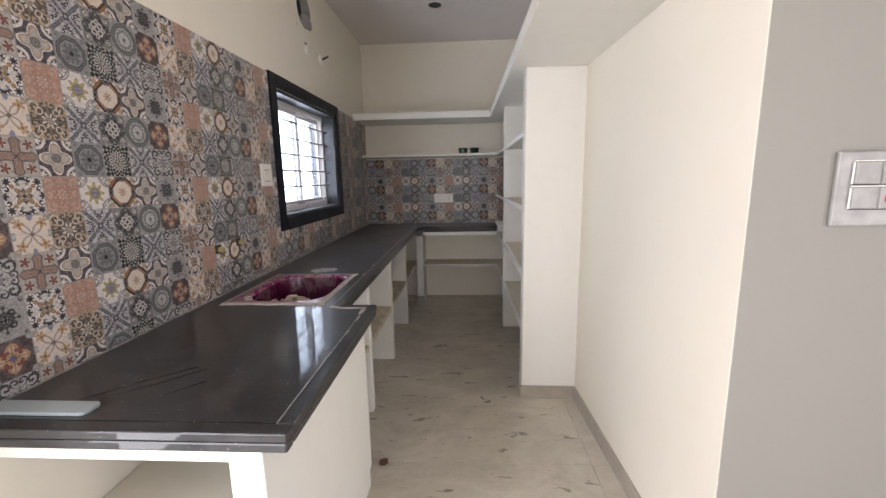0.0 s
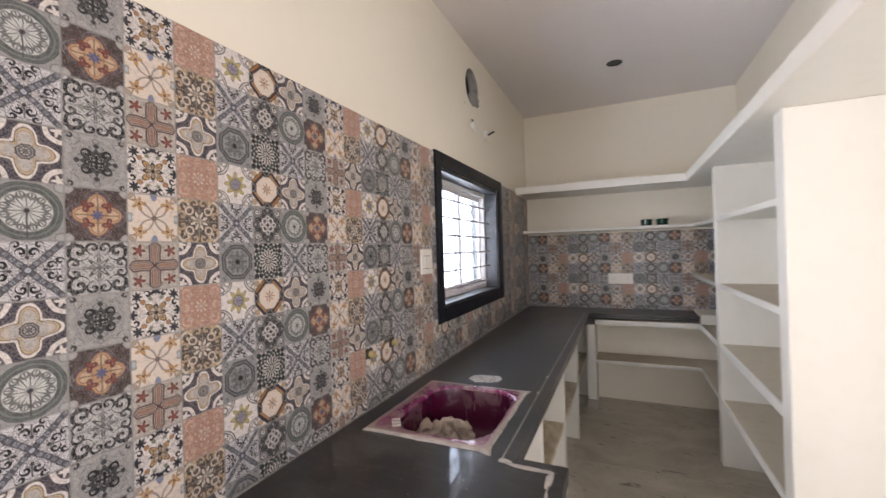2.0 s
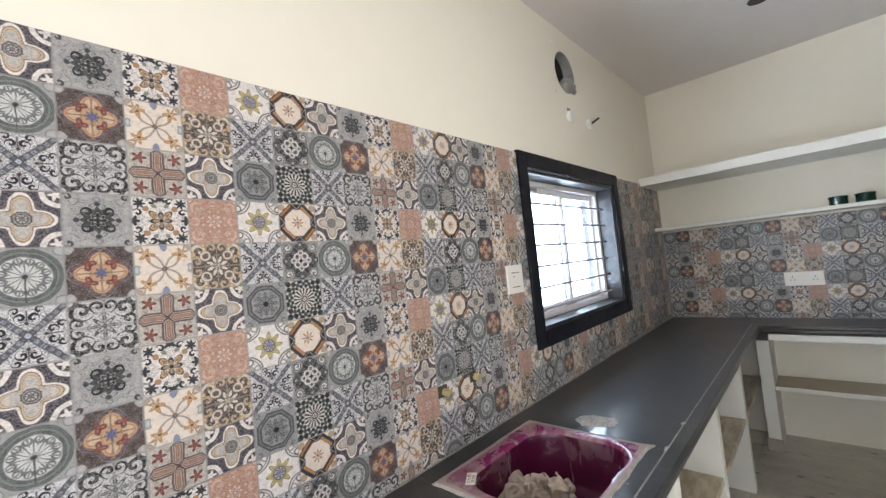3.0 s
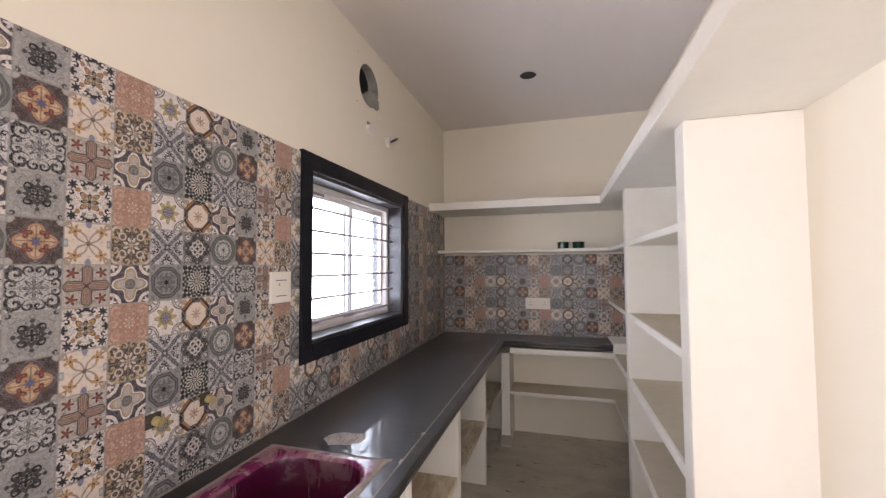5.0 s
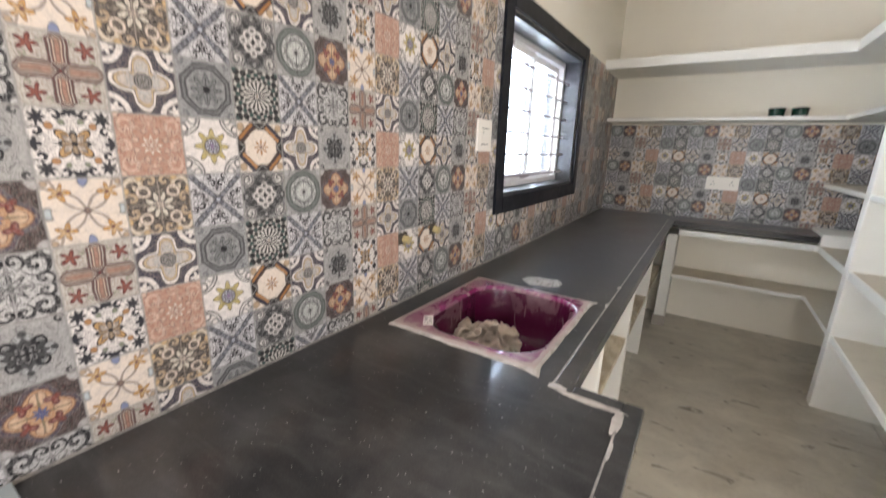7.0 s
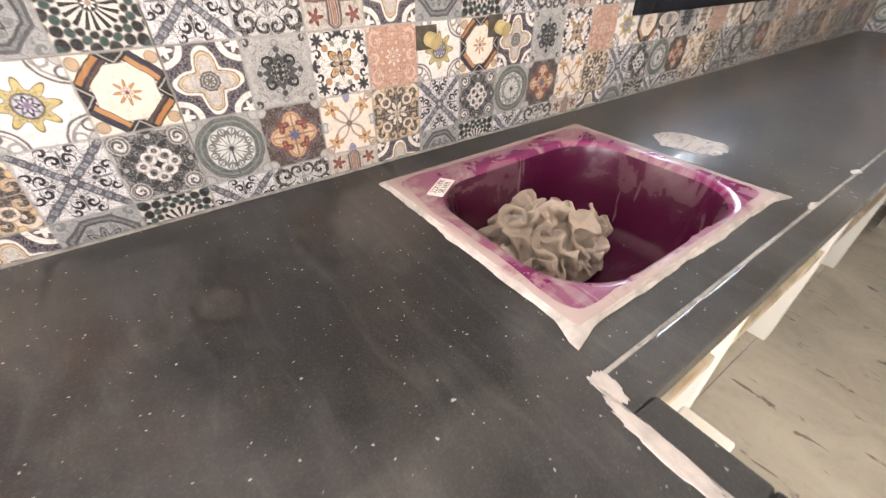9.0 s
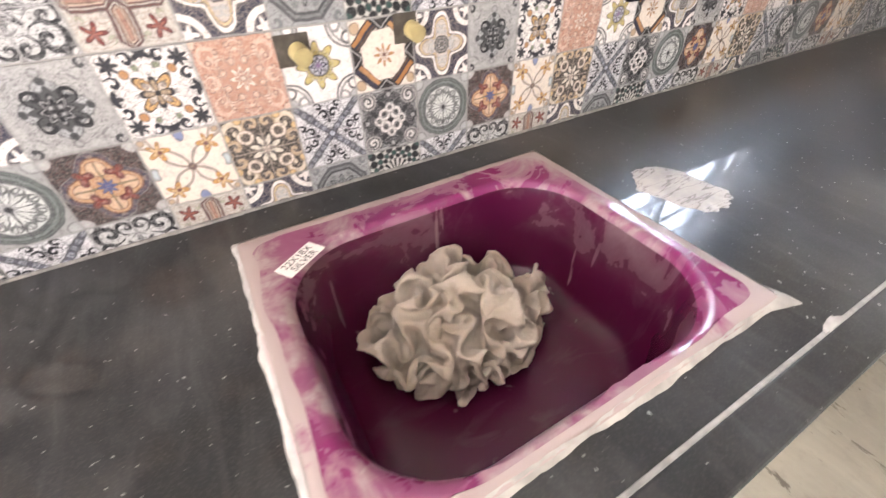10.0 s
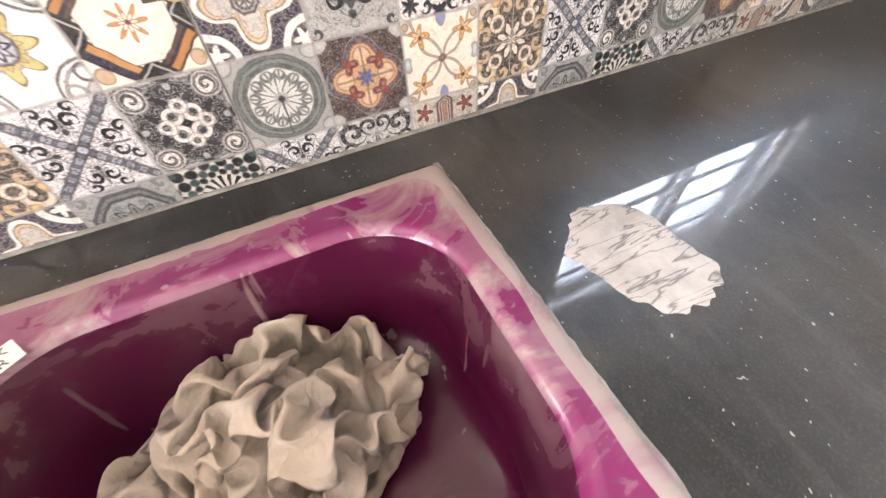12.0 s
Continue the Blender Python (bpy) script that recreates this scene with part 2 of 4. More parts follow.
def d_quatrefoil(p):
    return NAVY, [(p.hoop(1.0, 1.0, 0.50, 0.09), WHITE), (p.far(0.88, 0.88) - 0.17 + ((p.ay - 0.88).atan2(p.ax - 0.88) * 5).cos() * 0.07, WHITE), (p.petals(4, 0.74, 0.21), WHITE), (p.petal_ring(4, 0.74, 0.21, 0.015), GREY), (p.petals(4, 0.61, 0.20), (0.30, 0.24, 0.20)),
                  (p.petals(4, 0.585, 0.20), (0.55, 0.40, 0.22)), (p.petals(4, 0.50, 0.20), (0.47, 0.41, 0.37)), (p.curl(0.42, 0.10, 0.15, 12).min(p.curl(0.10, 0.42, 0.15, 12)), PALE), (p.octagon(0.25), DARK), (p.octagon(0.22), PALE), (p.octagon(0.16).abs() - 0.02, GREY), (p.petals(8, 0.09, 0.04), GREY)]


def d_spiky(p):
    return (0.37, 0.355, 0.345), [(p.curl(0.86, 0.86, 0.14, 14), GREY), (p.spot(0.0, 0.80, 0.09), PALE), (p.petals(4, 0.58, 0.09), (0.36, 0.36, 0.36)), (p.petals(12, 0.46, 0.06), GREY), (p.curl(0.30, 0.30, 0.20, 14), DARK), (p.petals(8, 0.30, 0.06), DARK),
                                  (p.petal_ring(8, 0.24, 0.05, 0.022), PALE), (p.ax.max(p.ay) - 0.13, PALE), (p.petals(4, 0.10, 0.04), DARK), (p.spot(0.0, 0.62, 0.08), GREY), (p.spot(0.62, 0.0, 0.08), GREY)]


def d_floral(p):
    leaf = lambda u, v, k: p.far(u, v) - 0.16 + ((p.ay - v).atan2(p.ax - u) * k).cos() * 0.055
    return WHITE, [(leaf(0.72, 0.72, 7), LEAD), (p.curl(0.34, 0.80, 0.16, 12), LEAD), (p.curl(0.80, 0.34, 0.16, 12), LEAD), (leaf(0.0, 0.92, 5), LEAD), (leaf(0.92, 0.0, 5), LEAD), (p.spot(0.50, 0.50, 0.10), ORANGE), (p.spot(0.22, 0.62, 0.07), (0.30, 0.33, 0.22)),
                   (p.petals(4, 0.33, 0.22, 3.14), DARK), (p.petals(4, 0.30, 0.21, 3.14), (0.56, 0.33, 0.14)), (p.petals(4, 0.20, 0.14, 3.14), CREAM), (p.petals(4, 0.22, 0.17).max(p.disc(0.37)), LEAD), (p.petals(4, 0.17, 0.14).max(p.disc(0.29)), TAN_L), (p.disc(0.07), DARK)]


def d_pink(p):
    lace = (0.53, 0.355, 0.275)
    return PINK, [(p.curl(0.62, 0.62, 0.30, 10), lace), (p.petals(8, 0.62, 0.10).abs() - 0.035, lace), (p.dots(8, 0.48, 0.085), lace), (p.dots(16, 0.84, 0.055), lace), (p.petals(8, 0.25, 0.09), CREAM), (p.petals(8, 0.15, 0.06), PINK), (p.disc(0.07), CREAM),
                  (p.curl(0.0, 0.74, 0.18, 12), lace), (p.curl(0.74, 0.0, 0.18, 12), lace), (p.spot(0.94, 0.94, 0.12), lace)]


def d_sun(p):
    return WHITE, [(p.hoop(1.0, 1.0, 0.62, 0.018), GREY), (p.hoop(1.0, 1.0, 0.50, 0.018), PALE), (p.hoop(0.62, 0.95, 0.15, 0.02), PALE), (p.hoop(0.95, 0.62, 0.15, 0.02), GREY), (p.spot(0.95, 0.95, 0.15), PALE), (p.petals(8, 0.50, 0.15), (0.22, 0.20, 0.14)),
                   (p.petals(8, 0.475, 0.145), YELLOW), (p.petals(16, 0.35, 0.05), (0.44, 0.34, 0.12)), (p.disc(0.29), GREY), (p.disc(0.26), (0.46, 0.44, 0.52)), (p.petal_ring(8, 0.17, 0.04, 0.025), NAVY), (p.petals(6, 0.09, 0.03), (0.20, 0.13, 0.24))]


def d_lily(p):
    """Four orange lilies on crossing loops, with blue sprigs at the sides."""
    loop = ((p.ax - p.ay).abs() * 0.7071 - ((p.dg * 2.4).sin() * 0.16).abs()).abs() - 0.022
    return CREAM_W, [(p.far(0.0, 0.92) - 0.13 + (p.th * 14).cos() * 0.05, BLUE), (p.far(0.92, 0.0) - 0.13 + (p.th * 14).cos() * 0.05, (0.42, 0.46, 0.48)), (loop, (0.46, 0.36, 0.30)), (p.far(0.58, 0.58) - 0.19 + ((p.ay - 0.6).atan2(p.ax - 0.6) * 5).cos() * 0.085, (0.50, 0.26, 0.08)),
                     (p.far(0.60, 0.60) - 0.12 + ((p.ay - 0.6).atan2(p.ax - 0.6) * 5).cos() * 0.06, (0.55, 0.36, 0.18)), (p.spot(0.56, 0.56, 0.045), MAROON), (p.spot(0.88, 0.88, 0.08), TAN_L), (p.disc(0.09), (0.20, 0.12, 0.10)), (p.disc(0.04), TAN)]


def d_scroll(p):
    return (0.05, 0.042, 0.036), [(p.curl(0.66, 0.66, 0.36, 8), (0.54, 0.45, 0.35)), (p.curl(0.22, 0.80, 0.24, 11), TAN_L), (p.curl(0.80, 0.22, 0.24, 11), TAN_L), (p.spot(0.52, 0.97, 0.12), (0.52, 0.34, 0.16)), (p.spot(0.97, 0.52, 0.12), (0.52, 0.34, 0.16)), (p.hoop(0.46, 0.46, 0.17, 0.05), CREAM),
                                  (p.petals(8, 0.38, 0.12, 3.14), DARK), (p.petals(8, 0.34, 0.12, 3.14), (0.60, 0.54, 0.46)), (p.petals(8, 0.20, 0.08), GREY), (p.petals(8, 0.12, 0.05), CREAM), ((p.ax.min(p.ay) - 0.014).max(p.r - 0.9), CREAM)]


def d_ribbon(p):
    fleur = p.curl(0.16, 0.62, 0.16, 15).min(p.curl(0.62, 0.16, 0.16, 15)).min(p.curl(0.30, 0.86, 0.14, 16)).min(p.curl(0.86, 0.30, 0.14, 16))
    return (0.60, 0.575, 0.59), [(p.petals(4, 0.36, 0.20), (0.56, 0.53, 0.535)), (fleur, DARK), ((p.ax - 0.012).max((p.ay - 0.68).abs() - 0.20).min((p.ay - 0.012).max((p.ax - 0.68).abs() - 0.20)), GREY), (p.spot(0.0, 0.44, 0.05), GREY), (p.spot(0.44, 0.0, 0.05), GREY),
                                 (p.diagonal(0.088), (0.12, 0.12, 0.145)), (p.diagonal(0.075), (0.27, 0.275, 0.305)), (((p.r * 26.0).sin() * 0.4 + 0.1).max(p.diagonal(0.05)), (0.12, 0.122, 0.15)), (p.disc(0.10), (0.42, 0.43, 0.49))]


def d_knot(p):
    return (0.15, 0.15, 0.15), [(p.ax.max(p.ay) * -1.0 + 0.92, PALE), (p.dg - 1.14, (0.03, 0.03, 0.032)), (p.spot(0.70, 0.70, 0.30), GREY), (p.spot(0.70, 0.70, 0.27), WHITE), (p.hoop(0.70, 0.70, 0.21, 0.02), GREY), (p.curl(0.70, 0.70, 0.17, 16), GREY), (p.hoop(0.20, 0.20, 0.15, 0.055), WHITE),
                                (p.hoop(0.40, 0.0, 0.12, 0.05), WHITE), (p.hoop(0.0, 0.40, 0.12, 0.05), WHITE), (p.disc(0.07), DARK), (p.spot(0.0, 0.82, 0.08), PALE), (p.spot(0.82, 0.0, 0.08), PALE)]


def d_medallion(p):
    return (0.29, 0.285, 0.275), [(p.spot(0.92, 0.92, 0.20), PALE), (p.disc(0.98), (0.10, 0.115, 0.108)), (p.ring(0.84, 0.05), (0.16, 0.178, 0.168)), (p.disc(0.74), (0.15, 0.16, 0.155)), (p.disc(0.70), (0.54, 0.54, 0.515)), (p.dots(12, 0.54, 0.115), (0.13, 0.135, 0.13)), (p.dots(12, 0.57, 0.085), (0.54, 0.54, 0.515)),
                                (p.rays(12, 0.80).max(p.ring(0.36, 0.20)), (0.14, 0.14, 0.14)), (p.rays(12, 0.90, 3.14).max(p.ring(0.50, 0.13)), (0.20, 0.20, 0.20)), (p.petals(12, 0.17, 0.05), PALE), (p.disc(0.08), DARK), ((p.ax - 0.012).max(p.y).max(p.r - 0.86), DARK)]


def d_flower(p):
    tulip = p.far(0.34, 0.34) - 0.17 + ((p.ay - 0.34).atan2(p.ax - 0.34) * 3 + 0.8).cos() * 0.07
    return (0.035, 0.03, 0.032), [(p.far(0.88, 0.88) - 0.20 + (p.th * 8).cos() * 0.06, PALE), (p.petals(4, 0.84, 0.13), (0.42, 0.40, 0.40)), (p.petals(4, 0.815, 0.13), (0.06, 0.055, 0.075)), (p.petals(4, 0.70, 0.12), (0.30, 0.12, 0.05)), (p.petals(4, 0.67, 0.12), (0.43, 0.25, 0.14)),
                                  (p.spot(0.0, 0.50, 0.20).min(p.spot(0.50, 0.0, 0.20)), (0.52, 0.36, 0.24)), (tulip, MAROON), (tulip + 0.06, (0.19, 0.05, 0.04)), ((p.ax.min(p.ay) - 0.014).max(p.r - 0.66), (0.24, 0.22, 0.10)), (p.petals(8, 0.17, 0.05), (0.07, 0.10, 0.22))]


def d_cross(p):
    hx = (p.ay - 0.21).max((p.ax - 0.52).abs() + p.ay * 0.75 - 0.48)
    hy = (p.ax - 0.21).max((p.ay - 0.52).abs() + p.ax * 0.75 - 0.48)
    h = hx.min(hy)
    bird = p.far(0.62, 0.62) - 0.17 + ((p.ay - 0.62).atan2(p.ax - 0.62) * 5).cos() * 0.09
    return (0.47, 0.43, 0.385), [(p.curl(0.36, 0.78, 0.10, 14).min(p.curl(0.78, 0.36, 0.10, 14)), (0.36, 0.37, 0.28)), (bird, MAROON), (bird + 0.09, (0.30, 0.10, 0.07)), (h - 0.02, (0.12, 0.05, 0.045)), (h + 0.03, (0.56, 0.50, 0.44)), (h + 0.075, MAROON), (h + 0.10, (0.55, 0.42, 0.33)), (h + 0.155, (0.36, 0.20, 0.15)), (p.disc(0.05), MAROON)]


def d_octagon(p):
    return (0.30, 0.30, 0.30), [(p.curl(0.84, 0.84, 0.20, 12), (0.17, 0.17, 0.175)), (p.octagon(0.88), (0.10, 0.10, 0.105)), (p.octagon(0.83), (0.17, 0.17, 0.175)), (p.octagon(0.72), (0.07, 0.07, 0.075)), (p.octagon(0.68), (0.28, 0.28, 0.28)), (p.petals(8, 0.43, 0.11), (0.06, 0.06, 0.065)), (p.petals(8, 0.40, 0.105), (0.20, 0.20, 0.205)),
                                (p.rays(8, 0.86).max(p.r - 0.40), (0.06, 0.06, 0.062)), (p.disc(0.12), DARK)]


def d_star(p):
    return (0.52, 0.485, 0.45), [(p.dots(16, 1.16, 0.14, 0.196), DARK), (p.dots(16, 0.96, 0.125), DARK), (p.dots(16, 0.80, 0.095, 0.196), (0.02, 0.055, 0.05)), (p.dots(16, 0.67, 0.085), DARK), (p.rays(16, 0.12).max(p.ring(0.38, 0.19)), DARK), (p.disc(0.17), DARK), (p.petals(8, 0.11, 0.04), WHITE), (p.disc(0.05), TAN),
                                (p.spot(0.98, 0.98, 0.18), (0.03, 0.06, 0.055))]


def d_damask(p):
    return (0.50, 0.48, 0.47), [(p.curl(0.62, 0.62, 0.36, 9), DARK), (p.curl(0.18, 0.74, 0.24, 12), DARK), (p.curl(0.74, 0.18, 0.24, 12), DARK), (p.hoop(0.97, 0.97, 0.22, 0.07), DARK), (p.petals(8, 0.30, 0.13), DARK), (p.petals(8, 0.22, 0.10), PALE), (p.disc(0.07), DARK), (p.ax.min(p.ay) - 0.016, (0.56, 0.54, 0.53))]


# fine ornament of each design: two ink colours, scale, strength
FINE = {d_hex: (TAN, GREY, 7.0, 0.10), d_quatrefoil: (GREY, CREAM, 6.0, 0.40), d_spiky: (DARK, GREY, 6.0, 0.5), d_floral: (DARK, GREY, 4.0, 0.55), d_pink: (CREAM, MAROON, 6.0, 0.45), d_sun: (PALE, GREY, 5.0, 0.30),
        d_lily: (TAN, BLUE, 4.0, 0.16), d_scroll: (DARK, CREAM, 5.0, 0.40), d_ribbon: (DARK, GREY, 5.0, 0.7), d_knot: (PALE, DARK, 5.5, 0.65), d_medallion: (GREY, PALE, 6.0, 0.30), d_flower: (MAROON, CREAM, 5.0, 0.28),
        d_cross: (MAROON, GREY, 5.0, 0.4), d_octagon: (DARK, GREY, 5.0, 0.4), d_star: (DARK, PALE, 6.0, 0.10), d_damask: (DARK, PALE, 5.0, 0.7)}
TILE_SEEN = []


def printed(name, design):
    m, nt, b = material("glazed_tile_" + name, 0.22)
    pl = Plane(nt)
    base, layers = design(pl)
    c = mix(nt, 0.0, base, base)
    for shape, colour in layers:
        c = mix(nt, shape.inside(0.03), c, colour)
        c = mix(nt, (shape.abs() - 0.014).inside(0.03) * 0.62, c, (0.016, 0.015, 0.018))
    p = place(nt)
    ink, paper, scale, strength = FINE[design]
    for colour, f, cut, keep in ((ink, scale, 0.030, strength), (paper, scale * 1.7, 0.034, strength * 0.8)):
        c = mix(nt, pl.filigree(f, cut, len(TILE_SEEN) * 3.7 + f) * keep, c, colour)
    TILE_SEEN.append(name)
    c = mix(nt, noise_of(nt, p, 34, 4, 0.65).ramp(0.5, 0.85) * 0.06, c, (0.50, 0.48, 0.47))
    c = mix(nt, noise_of(nt, p, 75, 5, 0.7, 0.8).ramp(0.54, 0.72) * 0.12, c, (0.45, 0.41, 0.39))
    c = mix(nt, noise_of(nt, p, 110, 4, 0.65).ramp(0.52, 0.72) * 0.30, c, (0.05, 0.046, 0.045))
    c = mix(nt, (pl.ax.max(pl.ay) * -1.0 + 0.965).inside(0.02) * 0.7, c, (0.26, 0.25, 0.24))
    nt.links.new(c, b.inputs["Base Color"])
    nt.links.new((noise_of(nt, p, 40, 3) * 0.2 + 0.22).s, b.inputs["Roughness"])
    b.inputs["Specular IOR Level"].default_value = 0.3
    bump(nt, b, noise_of(nt, p, 22, 2) + noise_of(nt, p, 95, 2) * 0.5, 0.16, 0.003)
    return m


# one tile is six squares by three, top row first
TILE_ROWS = [[d_quatrefoil, d_spiky, d_floral, d_pink, d_sun, d_hex],
             [d_medallion, d_flower, d_lily, d_scroll, d_ribbon, d_knot],
             [d_ribbon, d_damask, d_cross, d_quatrefoil, d_octagon, d_star]]
DESIGNS = {}
for _row in TILE_ROWS:
    for _d in _row:
        if _d not in DESIGNS:
            DESIGNS[_d] = printed("design_%d" % (len(DESIGNS) + 1), _d)
TILE_MATS = list(DESIGNS.values())
TILE_INDEX = [[list(DESIGNS).index(d) for d in row] for row in TILE_ROWS]

# ---- mesh helpers ----


def mesh_of(name, bm, mats):
    me = bpy.data.meshes.new(name)
    bmesh.ops.recalc_face_normals(bm, faces=bm.faces)
    bm.to_mesh(me)
    bm.free()
    for m in (mats if isinstance(mats, list) else [mats]):
        me.materials.append(m)
    return me


def part(name, bm, mat, parent=None, label="", smooth=False):
    ob = new(name, mesh_of(name, bm, mat))
    if smooth:
        for f in ob.data.polygons:
            f.use_smooth = True
    if parent is not None:
        ob.parent = parent
    if label:
        ob["label"] = label
    return ob


def box(x0, x1, y0, y1, z0, z1, bevel=0.0, seg=2, bm=None):
    own = bmesh.new()
    bmesh.ops.create_cube(own, size=1.0, matrix=Matrix.Translation(((x0 + x1) / 2, (y0 + y1) / 2, (z0 + z1) / 2)) @ Matrix.Diagonal((x1 - x0, y1 - y0, z1 - z0, 1)))
    if bevel:
        bmesh.ops.bevel(own, geom=own.edges[:], offset=bevel, segments=seg, affect="EDGES", profile=0.5)
    if bm is None:
        return own
    return joined(bm, own)


def joined(bm, own):
    me = bpy.data.meshes.new("t")
    own.to_mesh(me)
    own.free()
    bm.from_mesh(me)
    bpy.data.meshes.remove(me)
    return bm


def prism(points, z0, z1, bevel=0.0, bm=None):
    own = bmesh.new()
    low = [own.verts.new((x, y, z0)) for x, y in points]
    top = [own.verts.new((x, y, z1)) for x, y in points]
    own.faces.new(low), own.faces.new(top)
    for i in range(len(points)):
        j = (i + 1) % len(points)
        own.faces.new((low[i], low[j], top[j], top[i]))
    bmesh.ops.recalc_face_normals(own, faces=own.faces)
    if bevel:
        bmesh.ops.bevel(own, geom=own.edges[:], offset=bevel, segments=2, affect="EDGES", profile=0.5)
    return own if bm is None else joined(bm, own)


def rod(a, b, radius, n=10, bm=None):
    own = bmesh.new()
    a, b = Vector(a), Vector(b)
    turn = (b - a).to_track_quat("Z", "Y").to_matrix().to_4x4()
    bmesh.ops.create_cone(own, segments=n, radius1=radius, radius2=radius, depth=(b - a).length, cap_ends=True, matrix=Matrix.Translation((a + b) / 2) @ turn)
    return own if bm is None else joined(bm, own)


def thing(name, at, label, category, group=""):
    e = new(name)
    e.location = at
    return tagged(e, label, category, group)


def under(ob, parent):
    """Keeps ob's place while it becomes a part of parent."""
    ob.parent = parent
    ob.matrix_parent_inverse = Matrix.Translation(parent.location).inverted()
    return ob


def piece(name, bm, mat, parent, label="", smooth=False):
    return under(part(name, bm, mat, None, label, smooth), parent)


# ---- the plan ----
WX, RX, BY, CEIL = -1.128, 0.724, 4.66, 2.86       # left wall, right wall, rear wall, ceiling
TOP = 0.878                                        # worktop
EDGE, WIDE, NEAR, STEP = -0.503, -0.362, 0.70, 1.565  # worktop edges: sink run, wide end, near end, the step between
PIER_Y, DIV_Y, FRONT = 2.357, 3.60, 0.36            # shelf bay on the right
LIP_X, SIDE_X = 0.742, 0.692                        # the right wall runs slightly askew from its corner to the pier
REAR_Y = 4.31                                      # front of the rear worktop
WIN = (2.36, 3.635, 1.09, 2.03)                    # window trim, outside: y0, y1, z0, z1
TRIM = 0.078
DUCT = (3.03, 2.60)                               # round flue hole above the window: y, z

# ---- structure ----
W = lambda ob, label, cat: tagged(ob, label, cat, kind="structure")
y0, y1, z0, z1 = WIN[0] + TRIM, WIN[1] - TRIM, WIN[2] + TRIM, WIN[3] - TRIM
bm = bmesh.new()
for a in ((WX - 0.24, WX, 0.35, y0, 0, CEIL), (WX - 0.24, WX, y1, BY + 0.2, 0, CEIL), (WX - 0.24, WX, y0, y1, 0, z0), (WX - 0.24, WX, y0, DUCT[0] - 0.15, z1, CEIL), (WX - 0.24, WX, DUCT[0] + 0.15, y1, z1, CEIL),
          (WX - 0.24, WX, DUCT[0] - 0.15, DUCT[0] + 0.15, z1, DUCT[1] - 0.15), (WX - 0.24, WX, DUCT[0] - 0.15, DUCT[0] + 0.15, DUCT[1] + 0.15, CEIL)):
    box(*a, bm=bm)
for a in ((WX - 0.24, WX, -1.8, 0.35, 2.15, CEIL), (WX - 0.24, WX, -3.8, -1.8, 0, CEIL)):
    box(*a, bm=bm)
wall_left = W(part("wall_left", bm, M_WALL), "cream painted wall with patterned tiles below", "wall")
wall_rear = W(part("wall_rear", box(WX, RX + 0.12, BY, BY + 0.2, 0, CEIL), M_WALL), "cream painted rear wall of the kitchen", "wall")
wall_right = W(part("wall_right", prism([(LIP_X, 1.045), (2.6, 1.045), (2.6, 1.165), (RX + 0.12, 1.165), (RX + 0.12, BY), (RX, BY), (RX, PIER_Y + 0.06), (SIDE_X, PIER_Y + 0.06)], 0, CEIL, 0.004), [M_WALL, M_HALL_DIM]), "plain cream painted wall turning a corner", "wall")
# the side turned to the hall is darkened by colour, as less lit
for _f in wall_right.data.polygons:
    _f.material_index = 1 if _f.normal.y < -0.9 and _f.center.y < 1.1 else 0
bm = bmesh.new()
for a in ((WX, -0.45, -3.8, -3.6, 0, CEIL), (1.65, 2.6, -3.8, -3.6, 0, CEIL), (-0.45, 1.65, -3.8, -3.6, 0, 0.8), (-0.45, 1.65, -3.8, -3.6, 2.2, CEIL)):
    box(*a, bm=bm)
wall_hall = W(part("wall_hall", bm, M_HALL_DIM), "plain painted rear wall of the hall", "wall")
# unseen side wall, with an opening made up for the added side lamp
bm = box(2.6, 2.75, -0.45, 1.165, 0, CEIL)
box(2.6, 2.75, -3.8, -2.45, 0, CEIL, bm=bm)
box(2.6, 2.75, -2.45, -0.45, 2.15, CEIL, bm=bm)
wall_side = W(part("wall_side", bm, M_HALL_DIM), "plain painted side wall of the hall", "wall")
ceiling = W(part("ceiling", box(WX - 0.24, 2.75, -3.8, BY + 0.2, CEIL, CEIL + 0.15), M_CEIL), "dull grey-white painted ceiling", "ceiling")
floor = W(part("floor", box(WX - 0.24, 2.75, -3.8, BY + 0.2, -0.15, -0.004), M_TGROUT), "beige marble floor tiles with brown veins", "floor")
ground = W(part("ground", box(-14, WX - 0.24, -9, 12, -0.4, -0.3), M_SKIRT), "grey paved ground outside", "ground")

# loft slab along the rear and right walls, shelves of the same plan
loft = W(part("loft_slab", prism([(WX, BY), (WX, 4.18), (0.275, 4.18), (0.275, 1.06), (RX + 0.04, 1.06), (RX + 0.04, BY)], 1.995, 2.062, 0.004), M_WHITE), "white painted concrete loft slab along two walls", "loft")

# ---- right-hand shelf bay and rear shelves ----
pier = tagged(part("shelf_pier", box(FRONT, RX + 0.01, PIER_Y, PIER_Y + 0.10, 0, 1.995, 0.005), M_WHITE), "white painted masonry pier beside open shelves", "pier", kind="structure")
divider = tagged(part("shelf_divider", box(FRONT, RX, DIV_Y, DIV_Y + 0.08, 0, 1.995, 0.005), M_WHITE), "white painted masonry divider between open shelves", "pier", kind="structure")


def dusty(ob):
    """Leaves the painted sides and gives the top its bare stone."""
    for f in ob.data.polygons:
        f.material_index = 1 if f.normal.z > 0.9 else 0
    return ob


